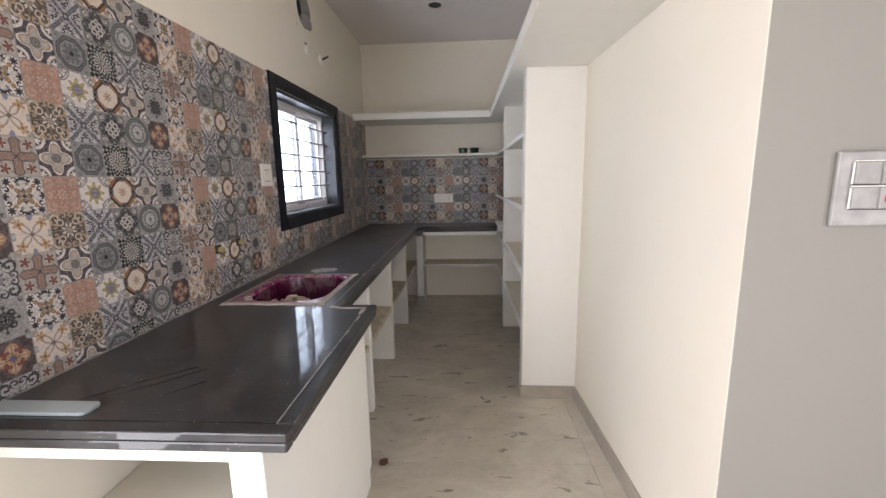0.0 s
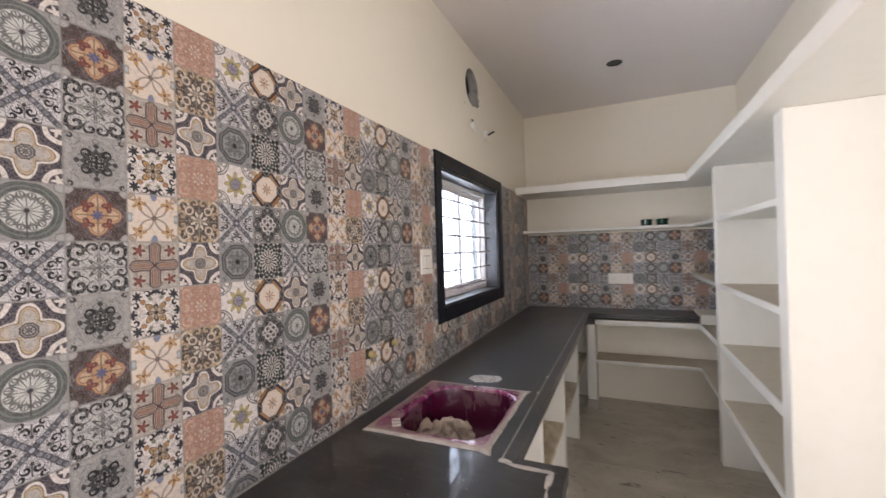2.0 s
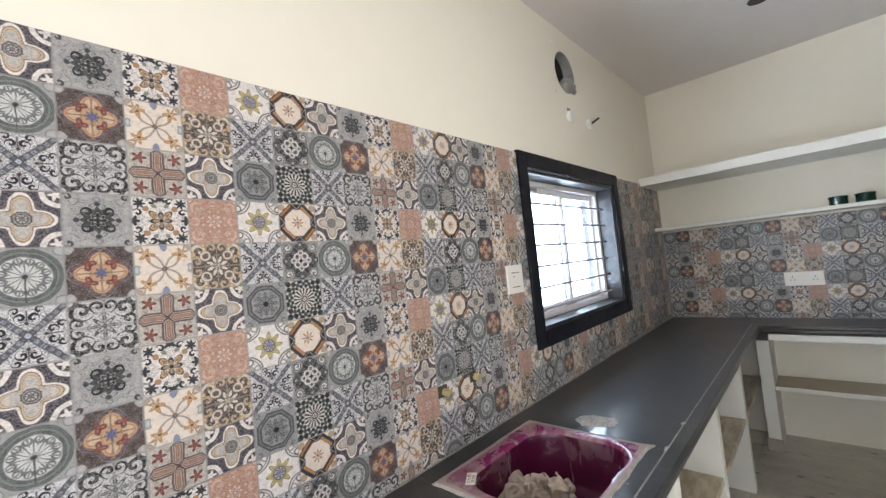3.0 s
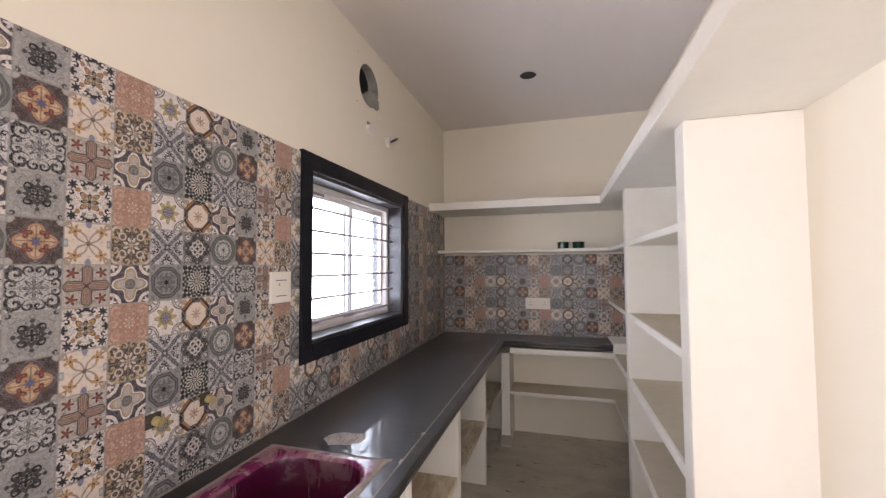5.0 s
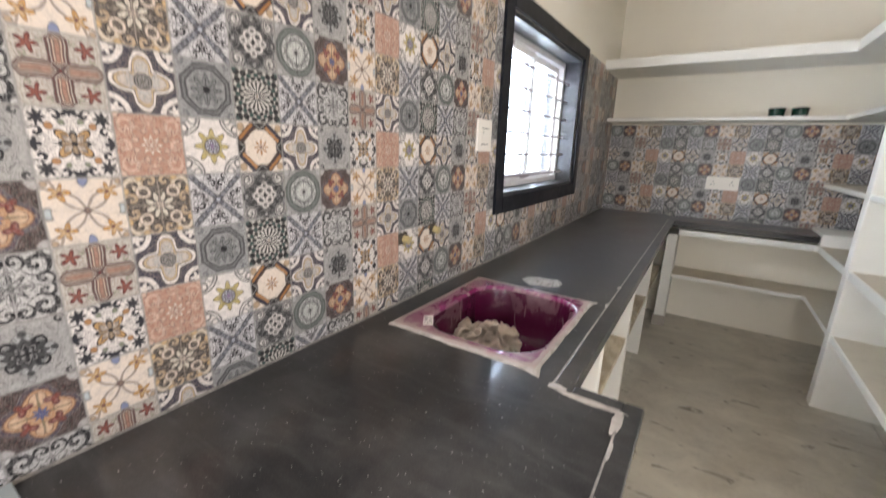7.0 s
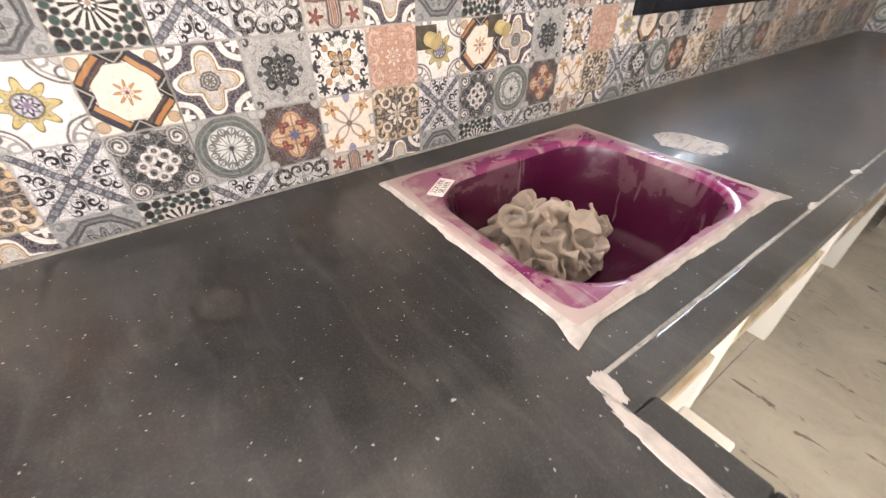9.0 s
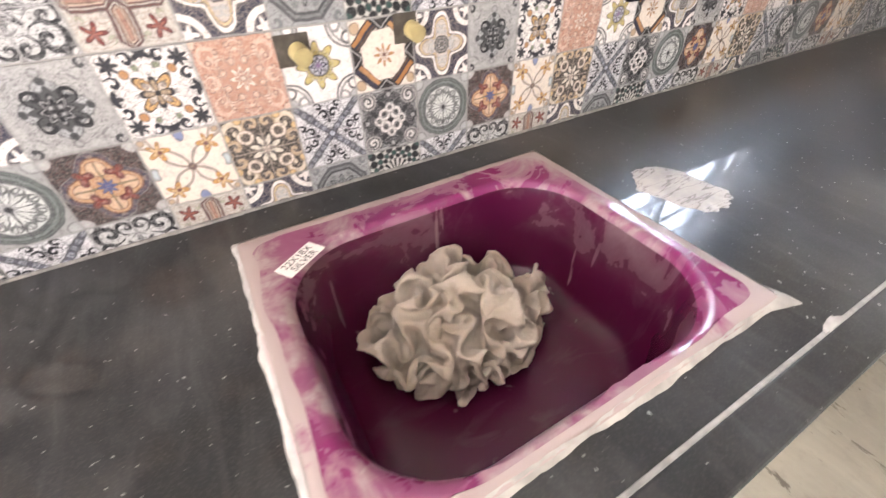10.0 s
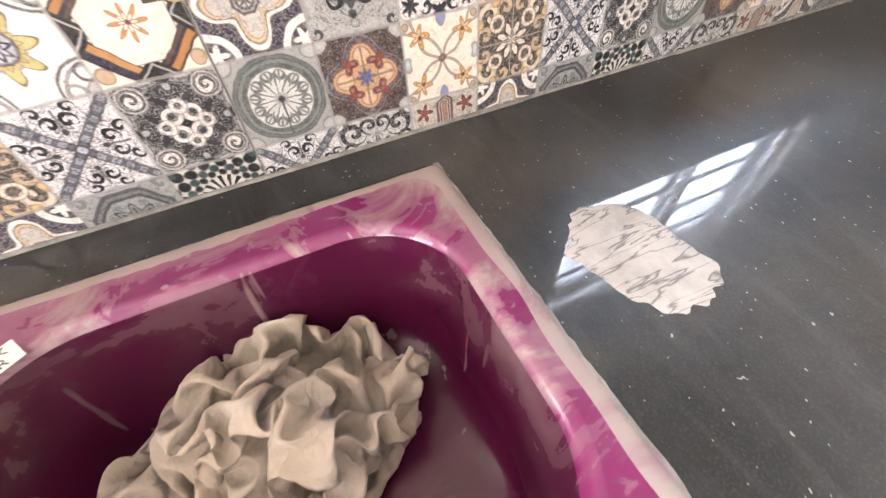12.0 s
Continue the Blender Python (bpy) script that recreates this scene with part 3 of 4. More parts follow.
def shelf(y_front, z, thick, label, mat=[M_WHITE, M_BARE]):
    """An open shelf: the bay between pier and divider, and the stretch behind the divider."""
    a = thing("bay_shelf", (0.54, 3.0, z - thick), label, "shelf", "shelves in the bay")
    dusty(piece("slab", box(FRONT + 0.016, RX, PIER_Y + 0.10, DIV_Y, z - thick, z, 0.002), mat, a, "bare dusty stone slab"))
    piece("front_edge", box(FRONT + 0.004, FRONT + 0.016, PIER_Y + 0.10, DIV_Y, z - thick - 0.001, z + 0.001, 0.003), M_WHITE, a, "white painted front edge")
    if y_front:
        pts = [(FRONT + 0.004, DIV_Y + 0.08), (RX, DIV_Y + 0.08), (RX, BY - 0.008), (y_front[1], BY - 0.008), (y_front[1], y_front[0]), (FRONT - 0.012, y_front[0]), (FRONT + 0.004, y_front[0] - 0.014)]
    else:
        pts = [(FRONT + 0.004, DIV_Y + 0.08), (RX, DIV_Y + 0.08), (RX, BY - 0.008), (FRONT + 0.004, BY - 0.008)]
    tagged(dusty(part("corner_shelf", prism(pts, z - thick, z, 0.003), mat)), label, "shelf", "shelves in the corner")
    return a


shelf((4.43, WX + 0.006), 1.660, 0.028, "thin white shelf along the rear wall")
shelf(None, 1.215, 0.03, "white painted open shelf in the bay")
shelf((REAR_Y + 0.03, -0.46), 0.815, 0.045, "white concrete slab shelf below the worktop")
shelf((REAR_Y + 0.05, -0.46), 0.445, 0.03, "white painted low shelf with a dusty top")

# ---- supports below the worktop ----
W(part("worktop_pier", box(-0.535, -0.46, REAR_Y + 0.02, BY, 0, 0.77, 0.004), M_WHITE), "white painted pier below the worktop corner", "pier")
for _y in (2.17, 2.90, 3.67):
    tagged(part("worktop_panel", box(WX + 0.004, -0.555, _y, _y + 0.055, 0, TOP - 0.047, 0.003), M_WHITE), "white painted upright panel below the worktop", "panel", "panels below the worktop", "structure")
for _a, _b in ((1.55, 2.17), (2.225, 2.90), (2.955, 3.67), (3.725, 4.62)):
    tagged(part("under_shelf", box(WX + 0.004, -0.56, _a, _b, 0.40, 0.435, 0.003), M_SHELF), "sandy marbled stone shelf below the worktop", "shelf", "shelves below the worktop")
bm = box(-0.488, -0.435, NEAR + 0.03, 1.62, 0, TOP - 0.047, 0.003)
box(-1.124, -0.488, 1.495, 1.548, 0, TOP - 0.047, 0.003, bm=bm)
box(-0.513, -0.488, NEAR + 0.03, NEAR + 0.10, 0, TOP - 0.047, bm=bm)
box(-1.124, -0.513, NEAR + 0.03, NEAR + 0.10, TOP - 0.09, TOP - 0.047, bm=bm)
W(part("worktop_base", bm, M_WHITE), "white painted masonry base with an open front", "base")
tagged(part("base_shelf", box(-1.124, -0.488, NEAR + 0.10, 1.495, 0.40, 0.435, 0.003), M_WALL), "cream painted shelf inside the worktop base", "shelf")

W(part("end_block", box(FRONT + 0.001, RX, REAR_Y - 0.005, BY - 0.009, 0.8155, 0.897, 0.005), M_WHITE), "white painted masonry block ending the worktop", "block")

# ---- worktop ----
worktop = thing("worktop", (-0.8, 2.2, TOP), "polished black granite worktop with dust and scratches", "worktop")
SINK = (-1.036, -0.596, 1.563, 2.098)
HOLE = (SINK[0] + 0.015, SINK[1] - 0.015, SINK[2] + 0.015, SINK[3] - 0.015)
S, SW = 0.043, 0.038   # edge strips of the sink run and of the wide end
G = 0.003   # joint
lo, hi, wx = TOP - 0.045, TOP, -1.119
ex, wd, nr, st, ry = EDGE - S - G, WIDE - SW - G, NEAR + SW + G, STEP - SW - G, REAR_Y + SW + G
bm = prism([(wx, nr), (wd, nr), (wd, st), (ex, st), (ex, HOLE[2]), (wx, HOLE[2])], lo, hi)
prism([(wx, HOLE[2]), (HOLE[0], HOLE[2]), (HOLE[0], HOLE[3]), (wx, HOLE[3])], lo, hi, bm=bm)
prism([(HOLE[1], HOLE[2]), (ex, HOLE[2]), (ex, HOLE[3]), (HOLE[1], HOLE[3])], lo, hi, bm=bm)
prism([(wx, HOLE[3]), (ex, HOLE[3]), (ex, ry), (FRONT, ry), (FRONT, BY - 0.009), (wx, BY - 0.009)], lo, hi, bm=bm)
piece("slab", bm, M_GRANITE, worktop)


def strip(x0, x1, y0, y1, **k):
    """A granite edge strip with a rounded nose, and the lower strip under it."""
    bm = box(x0, x1, y0, y1, TOP - 0.021, TOP + 0.0010, 0.004, 3)
    box(x0 + 0.002, x1 - 0.002, y0 + 0.002, y1 - 0.002, TOP - 0.046, TOP - 0.0225, 0.005, 2, bm=bm)
    piece("edge_strip", bm, M_GRANITE, worktop, "rounded black granite edge strip")


strip(wx, WIDE, NEAR, NEAR + SW)
strip(WIDE - SW, WIDE, NEAR + SW, STEP)
strip(EDGE, WIDE - SW, STEP - SW, STEP)
strip(EDGE - S, EDGE, STEP - SW, REAR_Y)
strip(EDGE - S, FRONT, REAR_Y, REAR_Y + SW)
for a in ((wd + 0.001, WIDE - SW + 0.002, nr, st + G), (EDGE - S + 0.003, wd, st, STEP - SW + 0.002), (ex, EDGE - S + 0.002, st, ry), (EDGE - S + 0.003, FRONT, REAR_Y + SW - 0.002, ry)):
    piece("joint", box(*a, lo + 0.004, TOP + 0.0017, 0.0008, 1), M_GROUT, worktop, "pale cement joint")

# ---- window ----
window = W(thing("window_1", (WX - 0.16, 3.0, z0), "white sliding window with steel bars in a black granite surround", "window"), "", "")
OUTX = -1.108


def trim_bar(a, name="trim"):
    piece(name, box(*a, 0.003), M_TRIM if name == "trim" else M_JAMB, window, "black granite trim")


trim_bar((WX, OUTX, WIN[0], WIN[0] + TRIM, WIN[2], WIN[3]))
trim_bar((WX, OUTX, WIN[1] - TRIM, WIN[1], WIN[2], WIN[3]))
trim_bar((WX, OUTX, WIN[0] + TRIM, WIN[1] - TRIM, WIN[3] - TRIM, WIN[3]))
trim_bar((WX, OUTX, WIN[0] + TRIM, WIN[1] - TRIM, WIN[2], WIN[2] + TRIM))
JX = WX - 0.235
trim_bar((JX, WX, y0 - 0.002, y0 + 0.018, z0, z1), "jamb")
trim_bar((JX, WX, y1 - 0.018, y1 + 0.002, z0, z1), "jamb")
trim_bar((JX, WX, y0 + 0.018, y1 - 0.018, z1 - 0.018, z1 + 0.002), "head")
trim_bar((JX, WX + 0.012, y0 + 0.018, y1 - 0.018, z0 - 0.002, z0 + 0.018), "sill")
FX = WX - 0.13
ya, yb, za, zb = y0 + 0.018, y1 - 0.018, z0 + 0.018, z1 - 0.018
fr = 0.032
for a in ((FX - 0.03, FX + 0.03, ya, ya + fr, za, zb), (FX - 0.03, FX + 0.03, yb - fr, yb, za, zb), (FX - 0.03, FX + 0.03, ya + fr, yb - fr, za, za + fr), (FX - 0.03, FX + 0.03, ya + fr, yb - fr, zb - fr, zb)):
    piece("window_frame", box(*a, 0.004), M_UPVC, window)
mid = (ya + yb) / 2
for k, (a, b, dx) in enumerate(((ya + fr, mid + 0.03, 0.012), (mid - 0.03, yb - fr, -0.012))):
    x = FX + dx
    bm = box(x - 0.01, x + 0.01, b - 0.028, b, za + fr, zb - fr, 0.002)
    box(x - 0.01, x + 0.01, a, a + 0.028, za + fr, zb - fr, 0.002, bm=bm)
    box(x - 0.01, x + 0.01, a + 0.028, b - 0.028, za + fr, za + fr + 0.035, 0.002, bm=bm)
    box(x - 0.01, x + 0.01, a + 0.028, b - 0.028, zb - fr - 0.035, zb - fr, 0.002, bm=bm)
    sash = piece("sash", bm, M_UPVC, window)
    g = piece("pane", box(x - 0.002, x + 0.002, a + 0.026, b - 0.026, za + fr + 0.033, zb - fr - 0.033), M_GLASS, sash)
    g.visible_shadow = False
for _y, _z in ((ya + 0.10, za + fr + 0.006), (ya + 0.46, za + fr + 0.006), (ya + 0.14, zb - fr - 0.028)):
    piece("latch", box(FX + 0.024, FX + 0.036, _y, _y + 0.11, _z, _z + 0.02, 0.003), M_BAR, window, "grey sliding latch")
BX = WX - 0.07
for k in range(6):
    z = 1.245 + 0.1115 * k
    piece("bar", rod((BX, ya - 0.01, z), (BX, yb + 0.01, z), 0.006), M_BAR, window)

# the bright day outside, seen through the reeded glass
def daylight():
    m = bpy.data.materials.new("bright_daylight")
    m.use_nodes = True
    nt = m.node_tree
    nt.nodes.remove(nt.nodes["Principled BSDF"])
    e = nt.nodes.new("ShaderNodeEmission")
    e.inputs["Strength"].default_value = 13.0
    p = place(nt)
    reeds = noise_of(nt, stretched(nt, p, 1, 3.0, 0.06), 2.4, 3, 0.6).ramp(0.38, 0.62)
    nt.links.new(mix(nt, reeds, (0.42, 0.53, 0.72), (0.92, 0.97, 1.0)), e.inputs["Color"])
    nt.links.new(e.outputs[0], nt.nodes["Material Output"].inputs["Surface"])
    return m


W(part("backdrop", box(-1.80, -1.75, 1.9, 5.4, -0.3, 2.9), daylight()), "hazy bright daylight outside the window", "backdrop")

# ---- sink ----
def sink_material(name, smear, base):
    m, nt, b = material(name, 0.35)
    p = place(nt)
    n1 = noise_of(nt, stretched(nt, p, 1.0, 1.0, 0.5), 7, 5, 0.65, 0.9)
    n2 = noise_of(nt, stretched(nt, p, 3, 1.2, 1), 10, 4, 0.6, 0.6)
    f = (n1.ramp(0.68 - smear * 0.30, 0.76 - smear * 0.24) * (0.55 + 0.4 * smear) + n2.ramp(0.55, 0.7) * (0.06 + 0.25 * smear)).min(1.0)
    sep = nt.nodes.new("ShaderNodeSeparateXYZ")
    nt.links.new(p, sep.inputs[0])
    splash = noise_of(nt, stretched(nt, p, 2.2, 1.0, 1.6), 5, 5, 0.6, 0.6).ramp(0.44, 0.76) * Ex(nt, sep.outputs[2]).ramp(TOP - 0.095, TOP - 0.025)
    f = (f + splash * 0.45).min(1.0)
    drips = noise_of(nt, stretched(nt, p, 30, 30, 1.2), 1.6, 2).ramp(0.66, 0.72) * noise_of(nt, p, 5, 2).ramp(0.5, 0.6)
    f = (f + drips * 0.5).min(1.0)
    c = mix(nt, f, base, (0.34, 0.265, 0.25))
    nt.links.new(c, b.inputs["Base Color"])
    nt.links.new((f * 0.45 + 0.24).s, b.inputs["Roughness"])
    bump(nt, b, f, 0.15, 0.002)
    return m


# same magenta coating throughout; the bowl's shade is put into its darker base
M_BOWL_SHADED = sink_material("magenta_bowl_shaded", 0.0, (0.066, 0.0045, 0.028))
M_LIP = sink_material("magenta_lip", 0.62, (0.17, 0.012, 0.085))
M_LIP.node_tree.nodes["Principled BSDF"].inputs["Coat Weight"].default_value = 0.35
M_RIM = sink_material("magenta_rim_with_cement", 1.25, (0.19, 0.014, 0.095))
sink = thing("kitchen_sink", ((SINK[0] + SINK[1]) / 2, (SINK[2] + SINK[3]) / 2, TOP), "magenta coated kitchen sink smeared with pale cement", "sink")
cx, cy = sink.location.x, sink.location.y
hx, hy = (SINK[1] - SINK[0]) / 2, (SINK[3] - SINK[2]) / 2


def rounded(a, b, r, z, n=240, dx=0.0, dy=0.0):
    """A rounded rectangle of half sizes a and b as a ring of n places."""
    out = []
    for k in range(n):
        t = 2 * math.pi * (k + 0.5) / n
        c, s = math.cos(t), math.sin(t)
        q = 1.0 / max(abs(c) / a, abs(s) / b)
        x, y = c * q, s * q
        if abs(x) > a - r and abs(y) > b - r:
            sx, sy = math.copysign(1, x), math.copysign(1, y)
            ux, uy = c, s
            ox, oy = sx * (a - r), sy * (b - r)
            d = ux * ox + uy * oy
            q = d + math.sqrt(max(0.0, d * d - ox * ox - oy * oy + r * r))
            x, y = ux * q, uy * q
        out.append((cx + x + dx, cy + y + dy, z))
    return out


def lofted(rings, close=False):
    bm = bmesh.new()
    loops = [[bm.verts.new(p) for p in ring] for ring in rings]
    for a, b in zip(loops, loops[1:]):
        for i in range(len(a)):
            j = (i + 1) % len(a)
            bm.faces.new((a[i], a[j], b[j], b[i]))
    if close:
        bm.faces.new(loops[-1])
    return bm


T = TOP + 0.0005
ih, iw = 0.176, 0.224    # bowl opening, half sizes
OFF = dict(dx=0.021, dy=-0.001)   # the bowl sits off the rim's middle
band = rounded(hx - 0.017, hy - 0.017, 0.03, T + 0.0072)
band = [(x + 0.007 * noise.noise((x * 14, y * 14, 4.0)) + 0.003 * noise.noise((x * 60, y * 60, 1.0)), y + 0.007 * noise.noise((x * 14, y * 14, 9.0)), z) for x, y, z in band]
piece("cement_band", lofted([rounded(hx, hy, 0.006, T), rounded(hx, hy, 0.006, T + 0.004), rounded(hx - 0.004, hy - 0.004, 0.006, T + 0.007), band]), M_RIM, sink, "rim edge caked with dry cement", True)
piece("rim", lofted([band, rounded(ih + 0.012, iw + 0.014, 0.112, T + 0.0075, **OFF)]), M_LIP, sink, "magenta rim with thin cement smears", True)
piece("lip", lofted([rounded(ih + 0.012, iw + 0.014, 0.112, T + 0.0075, **OFF), rounded(ih + 0.007, iw + 0.008, 0.110, T + 0.0068, **OFF), rounded(ih + 0.003, iw + 0.003, 0.108, T + 0.003, **OFF), rounded(ih, iw, 0.106, T - 0.004, **OFF)]), M_LIP, sink, "glossy magenta lip", True)
piece("bowl", lofted([rounded(ih, iw, 0.106, T - 0.004, **OFF), rounded(ih - 0.003, iw - 0.003, 0.105, T - 0.020, **OFF), rounded(ih - 0.010, iw - 0.011, 0.102, T - 0.11, **OFF), rounded(ih - 0.016, iw - 0.018, 0.098, T - 0.155, **OFF), rounded(ih - 0.030, iw - 0.032, 0.088, T - 0.172, **OFF), rounded(ih - 0.055, iw - 0.055, 0.065, T - 0.178, **OFF), rounded(0.03, 0.03, 0.029, T - 0.182, **OFF)], True), M_BOWL_SHADED, sink, "deep magenta bowl", True)

# ---- floor skirtings ----
def skirting(a, label="grey stone skirting strip"):
    tagged(part("baseboard", box(*a, 0.002), M_SKIRT), label, "skirting", kind="structure")


tagged(part("baseboard", prism([(LIP_X - 0.012, 1.045), (LIP_X - 0.0005, 1.045), (SIDE_X + 0.003, PIER_Y - 0.0125), (SIDE_X - 0.0085, PIER_Y - 0.0125)], 0, 0.085, 0.002), M_SKIRT), "grey stone skirting strip", "skirting", kind="structure")
skirting((FRONT - 0.008, SIDE_X + 0.002, PIER_Y - 0.012, PIER_Y - 0.0005, 0, 0.085))
skirting((LIP_X + 0.001, 2.6, 1.033, 1.0445, 0, 0.085))
skirting((-0.543, -0.452, REAR_Y + 0.008, REAR_Y + 0.0195, 0, 0.085))
skirting((-0.4345, -0.425, 1.58, 1.63, 0, 0.085))


# ---- small things ----
M_CEMENT = simple("dried_pale_cement", (0.41, 0.375, 0.345), 0.85, 0, (0.16, 0.148, 0.135), 26, 0.8)
M_CARD = simple("white_marble_offcut", (0.33, 0.375, 0.385), 0.35, 0, (0.27, 0.31, 0.32), 14, 0.5)
M_PAPER = simple("white_paper", (0.78, 0.74, 0.70), 0.6, 0, (0.62, 0.56, 0.54), 40, 0.3)
M_INK = simple("black_ink", (0.02, 0.02, 0.02), 0.6)
M_GREEN = simple("dark_green_glazed_tin", (0.006, 0.036, 0.022), 0.16, 0, (0.004, 0.018, 0.012), 30, 0.5)
M_RED = simple("red_indicator", (0.55, 0.03, 0.05), 0.3)
M_PIPE = simple("yellowed_plastic_pipe", (0.42, 0.34, 0.16), 0.4, 0, (0.20, 0.15, 0.07), 60, 0.5)
M_HOLE = simple("dark_broken_recess", (0.055, 0.045, 0.035), 0.95, 0, (0.13, 0.11, 0.09), 70, 0.6)
M_DUCT = simple("grey_cement_duct", (0.30, 0.29, 0.27), 0.9, 0, (0.14, 0.13, 0.12), 14, 0.6)
M_WIPED = simple("wiped_granite_streak", (0.009, 0.009, 0.010), 0.25)


def rag_material():
    m, nt, b = material("beige_cotton_rag", 0.95)
    p = place(nt)
    weave = noise_of(nt, p, 900, 1)
    c = mix(nt, noise_of(nt, p, 14, 4).ramp(0.35, 0.7), (0.78, 0.66, 0.54), (0.86, 0.76, 0.66))
    c = mix(nt, noise_of(nt, p, 45, 4).ramp(0.55, 0.75) * 0.25, c, (0.40, 0.32, 0.26))
    nt.links.new(c, b.inputs["Base Color"])
    b.inputs["Sheen Weight"].default_value = 0.2
    crease = (noise_of(nt, p, 34, 2, 0.5, 1.2) - 0.5).abs().ramp(0.16, 0.0)
    bump(nt, b, weave * 0.5 + noise_of(nt, p, 110, 4) * 1.5 + crease * 1.3, 0.4, 0.002)
    return m


M_RAG = rag_material()


def blob(x, y, a, b, z, thick, seed, wild=0.35, n=44, turn=0.0):
    """A thin uneven plate: a smear that dried on a flat surface."""
    bm = bmesh.new()
    def ring(k, h):
        out = []
        for i in range(n):
            t = 2 * math.pi * i / n
            q = 1 + wild * (noise.noise((math.cos(t) * 1.3 + seed, math.sin(t) * 1.3, seed)) + 0.5 * noise.noise((math.cos(t) * 5 + seed, math.sin(t) * 5, 3.0)))
            u, v = a * q * k * math.cos(t), b * q * k * math.sin(t)
            out.append(bm.verts.new((x + u * math.cos(turn) - v * math.sin(turn), y + u * math.sin(turn) + v * math.cos(turn), z + h)))
        return out
    r = [ring(1.0, 0), ring(0.96, thick * 0.7), ring(0.6, thick), ring(0.2, thick * 0.8)]
    for p, q in zip(r, r[1:]):
        for i in range(n):
            j = (i + 1) % n
            bm.faces.new((p[i], p[j], q[j], q[i]))
    bm.faces.new(r[-1])
    return bm


def streak(points, width, z):
    """A thin flat streak along a bent line, narrowing at one end."""
    bm = bmesh.new()
    n, prev = 24, None
    P = [Vector((x, y, 0)) for x, y in points]
    for i in range(n + 1):
        t = i / n * (len(P) - 1)
        k = min(int(t), len(P) - 2)
        p = P[k].lerp(P[k + 1], t - k)
        d = (P[k + 1] - P[k]).normalized()
        s = Vector((-d.y, d.x, 0)) * width * (0.25 + 0.75 * i / n) * (0.75 + 0.5 * noise.noise((i * 0.5, width * 900, 1)))
        pair = [bm.verts.new((p.x + e * s.x, p.y + e * s.y, z)) for e in (-1, 1)]
        if prev:
            bm.faces.new((prev[0], prev[1], pair[1], pair[0]))
        prev = pair
    return bm


def smear_material():
    """Thin cement wiped over black stone, scratched through in places."""
    m, nt, b = material("scratched_thin_cement", 0.75)
    p = place(nt)
    thin = noise_of(nt, p, 22, 5, 0.7).ramp(0.44, 0.68)
    scratch = (noise_of(nt, stretched(nt, p, 6, 1, 1, 0.9), 9, 3, 0.6, 0.4) - 0.5).abs().ramp(0.022, 0.0)
    c = mix(nt, thin * 0.45, (0.42, 0.39, 0.365), (0.17, 0.16, 0.155))
    c = mix(nt, scratch * 0.75, c, (0.05, 0.048, 0.047))
    nt.links.new(c, b.inputs["Base Color"])
    bump(nt, b, thin, 0.3, 0.001)
    return m


M_SMEAR = smear_material()
Z = TOP + 0.0004
piece("wiped_streak", streak([(-0.935, 0.82), (-0.86, 0.90), (-0.80, 0.955), (-0.752, 0.998)], 0.006, Z), M_WIPED, worktop, "dark wiped streak")
piece("wiped_streak", streak([(-0.86, 0.845), (-0.80, 0.90), (-0.75, 0.955), (-0.718, 0.985)], 0.0055, Z), M_WIPED, worktop, "dark wiped streak")
piece("wiped_streak", streak([(-0.74, 0.845), (-0.705, 0.885), (-0.677, 0.918)], 0.005, Z), M_WIPED, worktop, "dark wiped streak")
for _x, _y, _a, _b, _s in ((-0.549, 2.11, 0.006, 0.018, 4.1), (-0.465, 1.519, 0.066, 0.009, 2.3), (-0.402, 1.485, 0.009, 0.042, 9.1), (-0.398, 1.40, 0.004, 0.03, 6.6), (-0.397, 1.26, 0.003, 0.025, 3.4), (-0.549, 2.33, 0.006, 0.014, 5.5), (-0.535, 1.535, 0.020, 0.010, 12.2)):
    piece("cement_spill", blob(_x, _y, _a, _b, TOP + 0.001, 0.0012, _s, 0.5), M_CEMENT, worktop, "dried cement spill")
smear = tagged(part("cement_smear", blob(-0.817, 2.219, 0.076, 0.055, TOP, 0.0014, 1.7, 0.24, 90, 0.25), M_SMEAR, None, "", True), "pale dried cement smear on the black worktop", "smear")
tagged(part("stone_offcut", prism([(-1.112, 0.752), (-0.866, 0.752), (-0.858, 0.757), (-0.855, 0.765), (-0.855, 0.790), (-0.859, 0.799), (-0.868, 0.803), (-1.112, 0.803)], TOP + 0.0005, TOP + 0.009, 0.0015), M_CARD), "white polished stone offcut lying on the worktop", "offcut")

# uneven cement bead round the sink, and along the foot of the tiles
def bead():
    n, rings = 240, []
    for grow, h in ((0.0045, 0.0002), (0.0015, 0.0030), (-0.004, 0.0078)):
        pts = rounded(hx, hy, 0.004, TOP + h, n)
        out = []
        for x, y, z in pts:
            d = Vector((x - cx, y - cy, 0)).normalized()
            corner = min(abs(x - cx) / hx, abs(y - cy) / hy)
            w = grow * (1 + 0.8 * noise.noise((x * 22, y * 22, 2)) + 0.4 * noise.noise((x * 90, y * 90, 5))) + (0.022 * max(0, corner - 0.88) / 0.12 * (1 if d.x > 0 else 0.3) if grow > 0 else 0)
            out.append((x + d.x * w, y + d.y * w, z))
        rings.append(out)
    return lofted(rings)


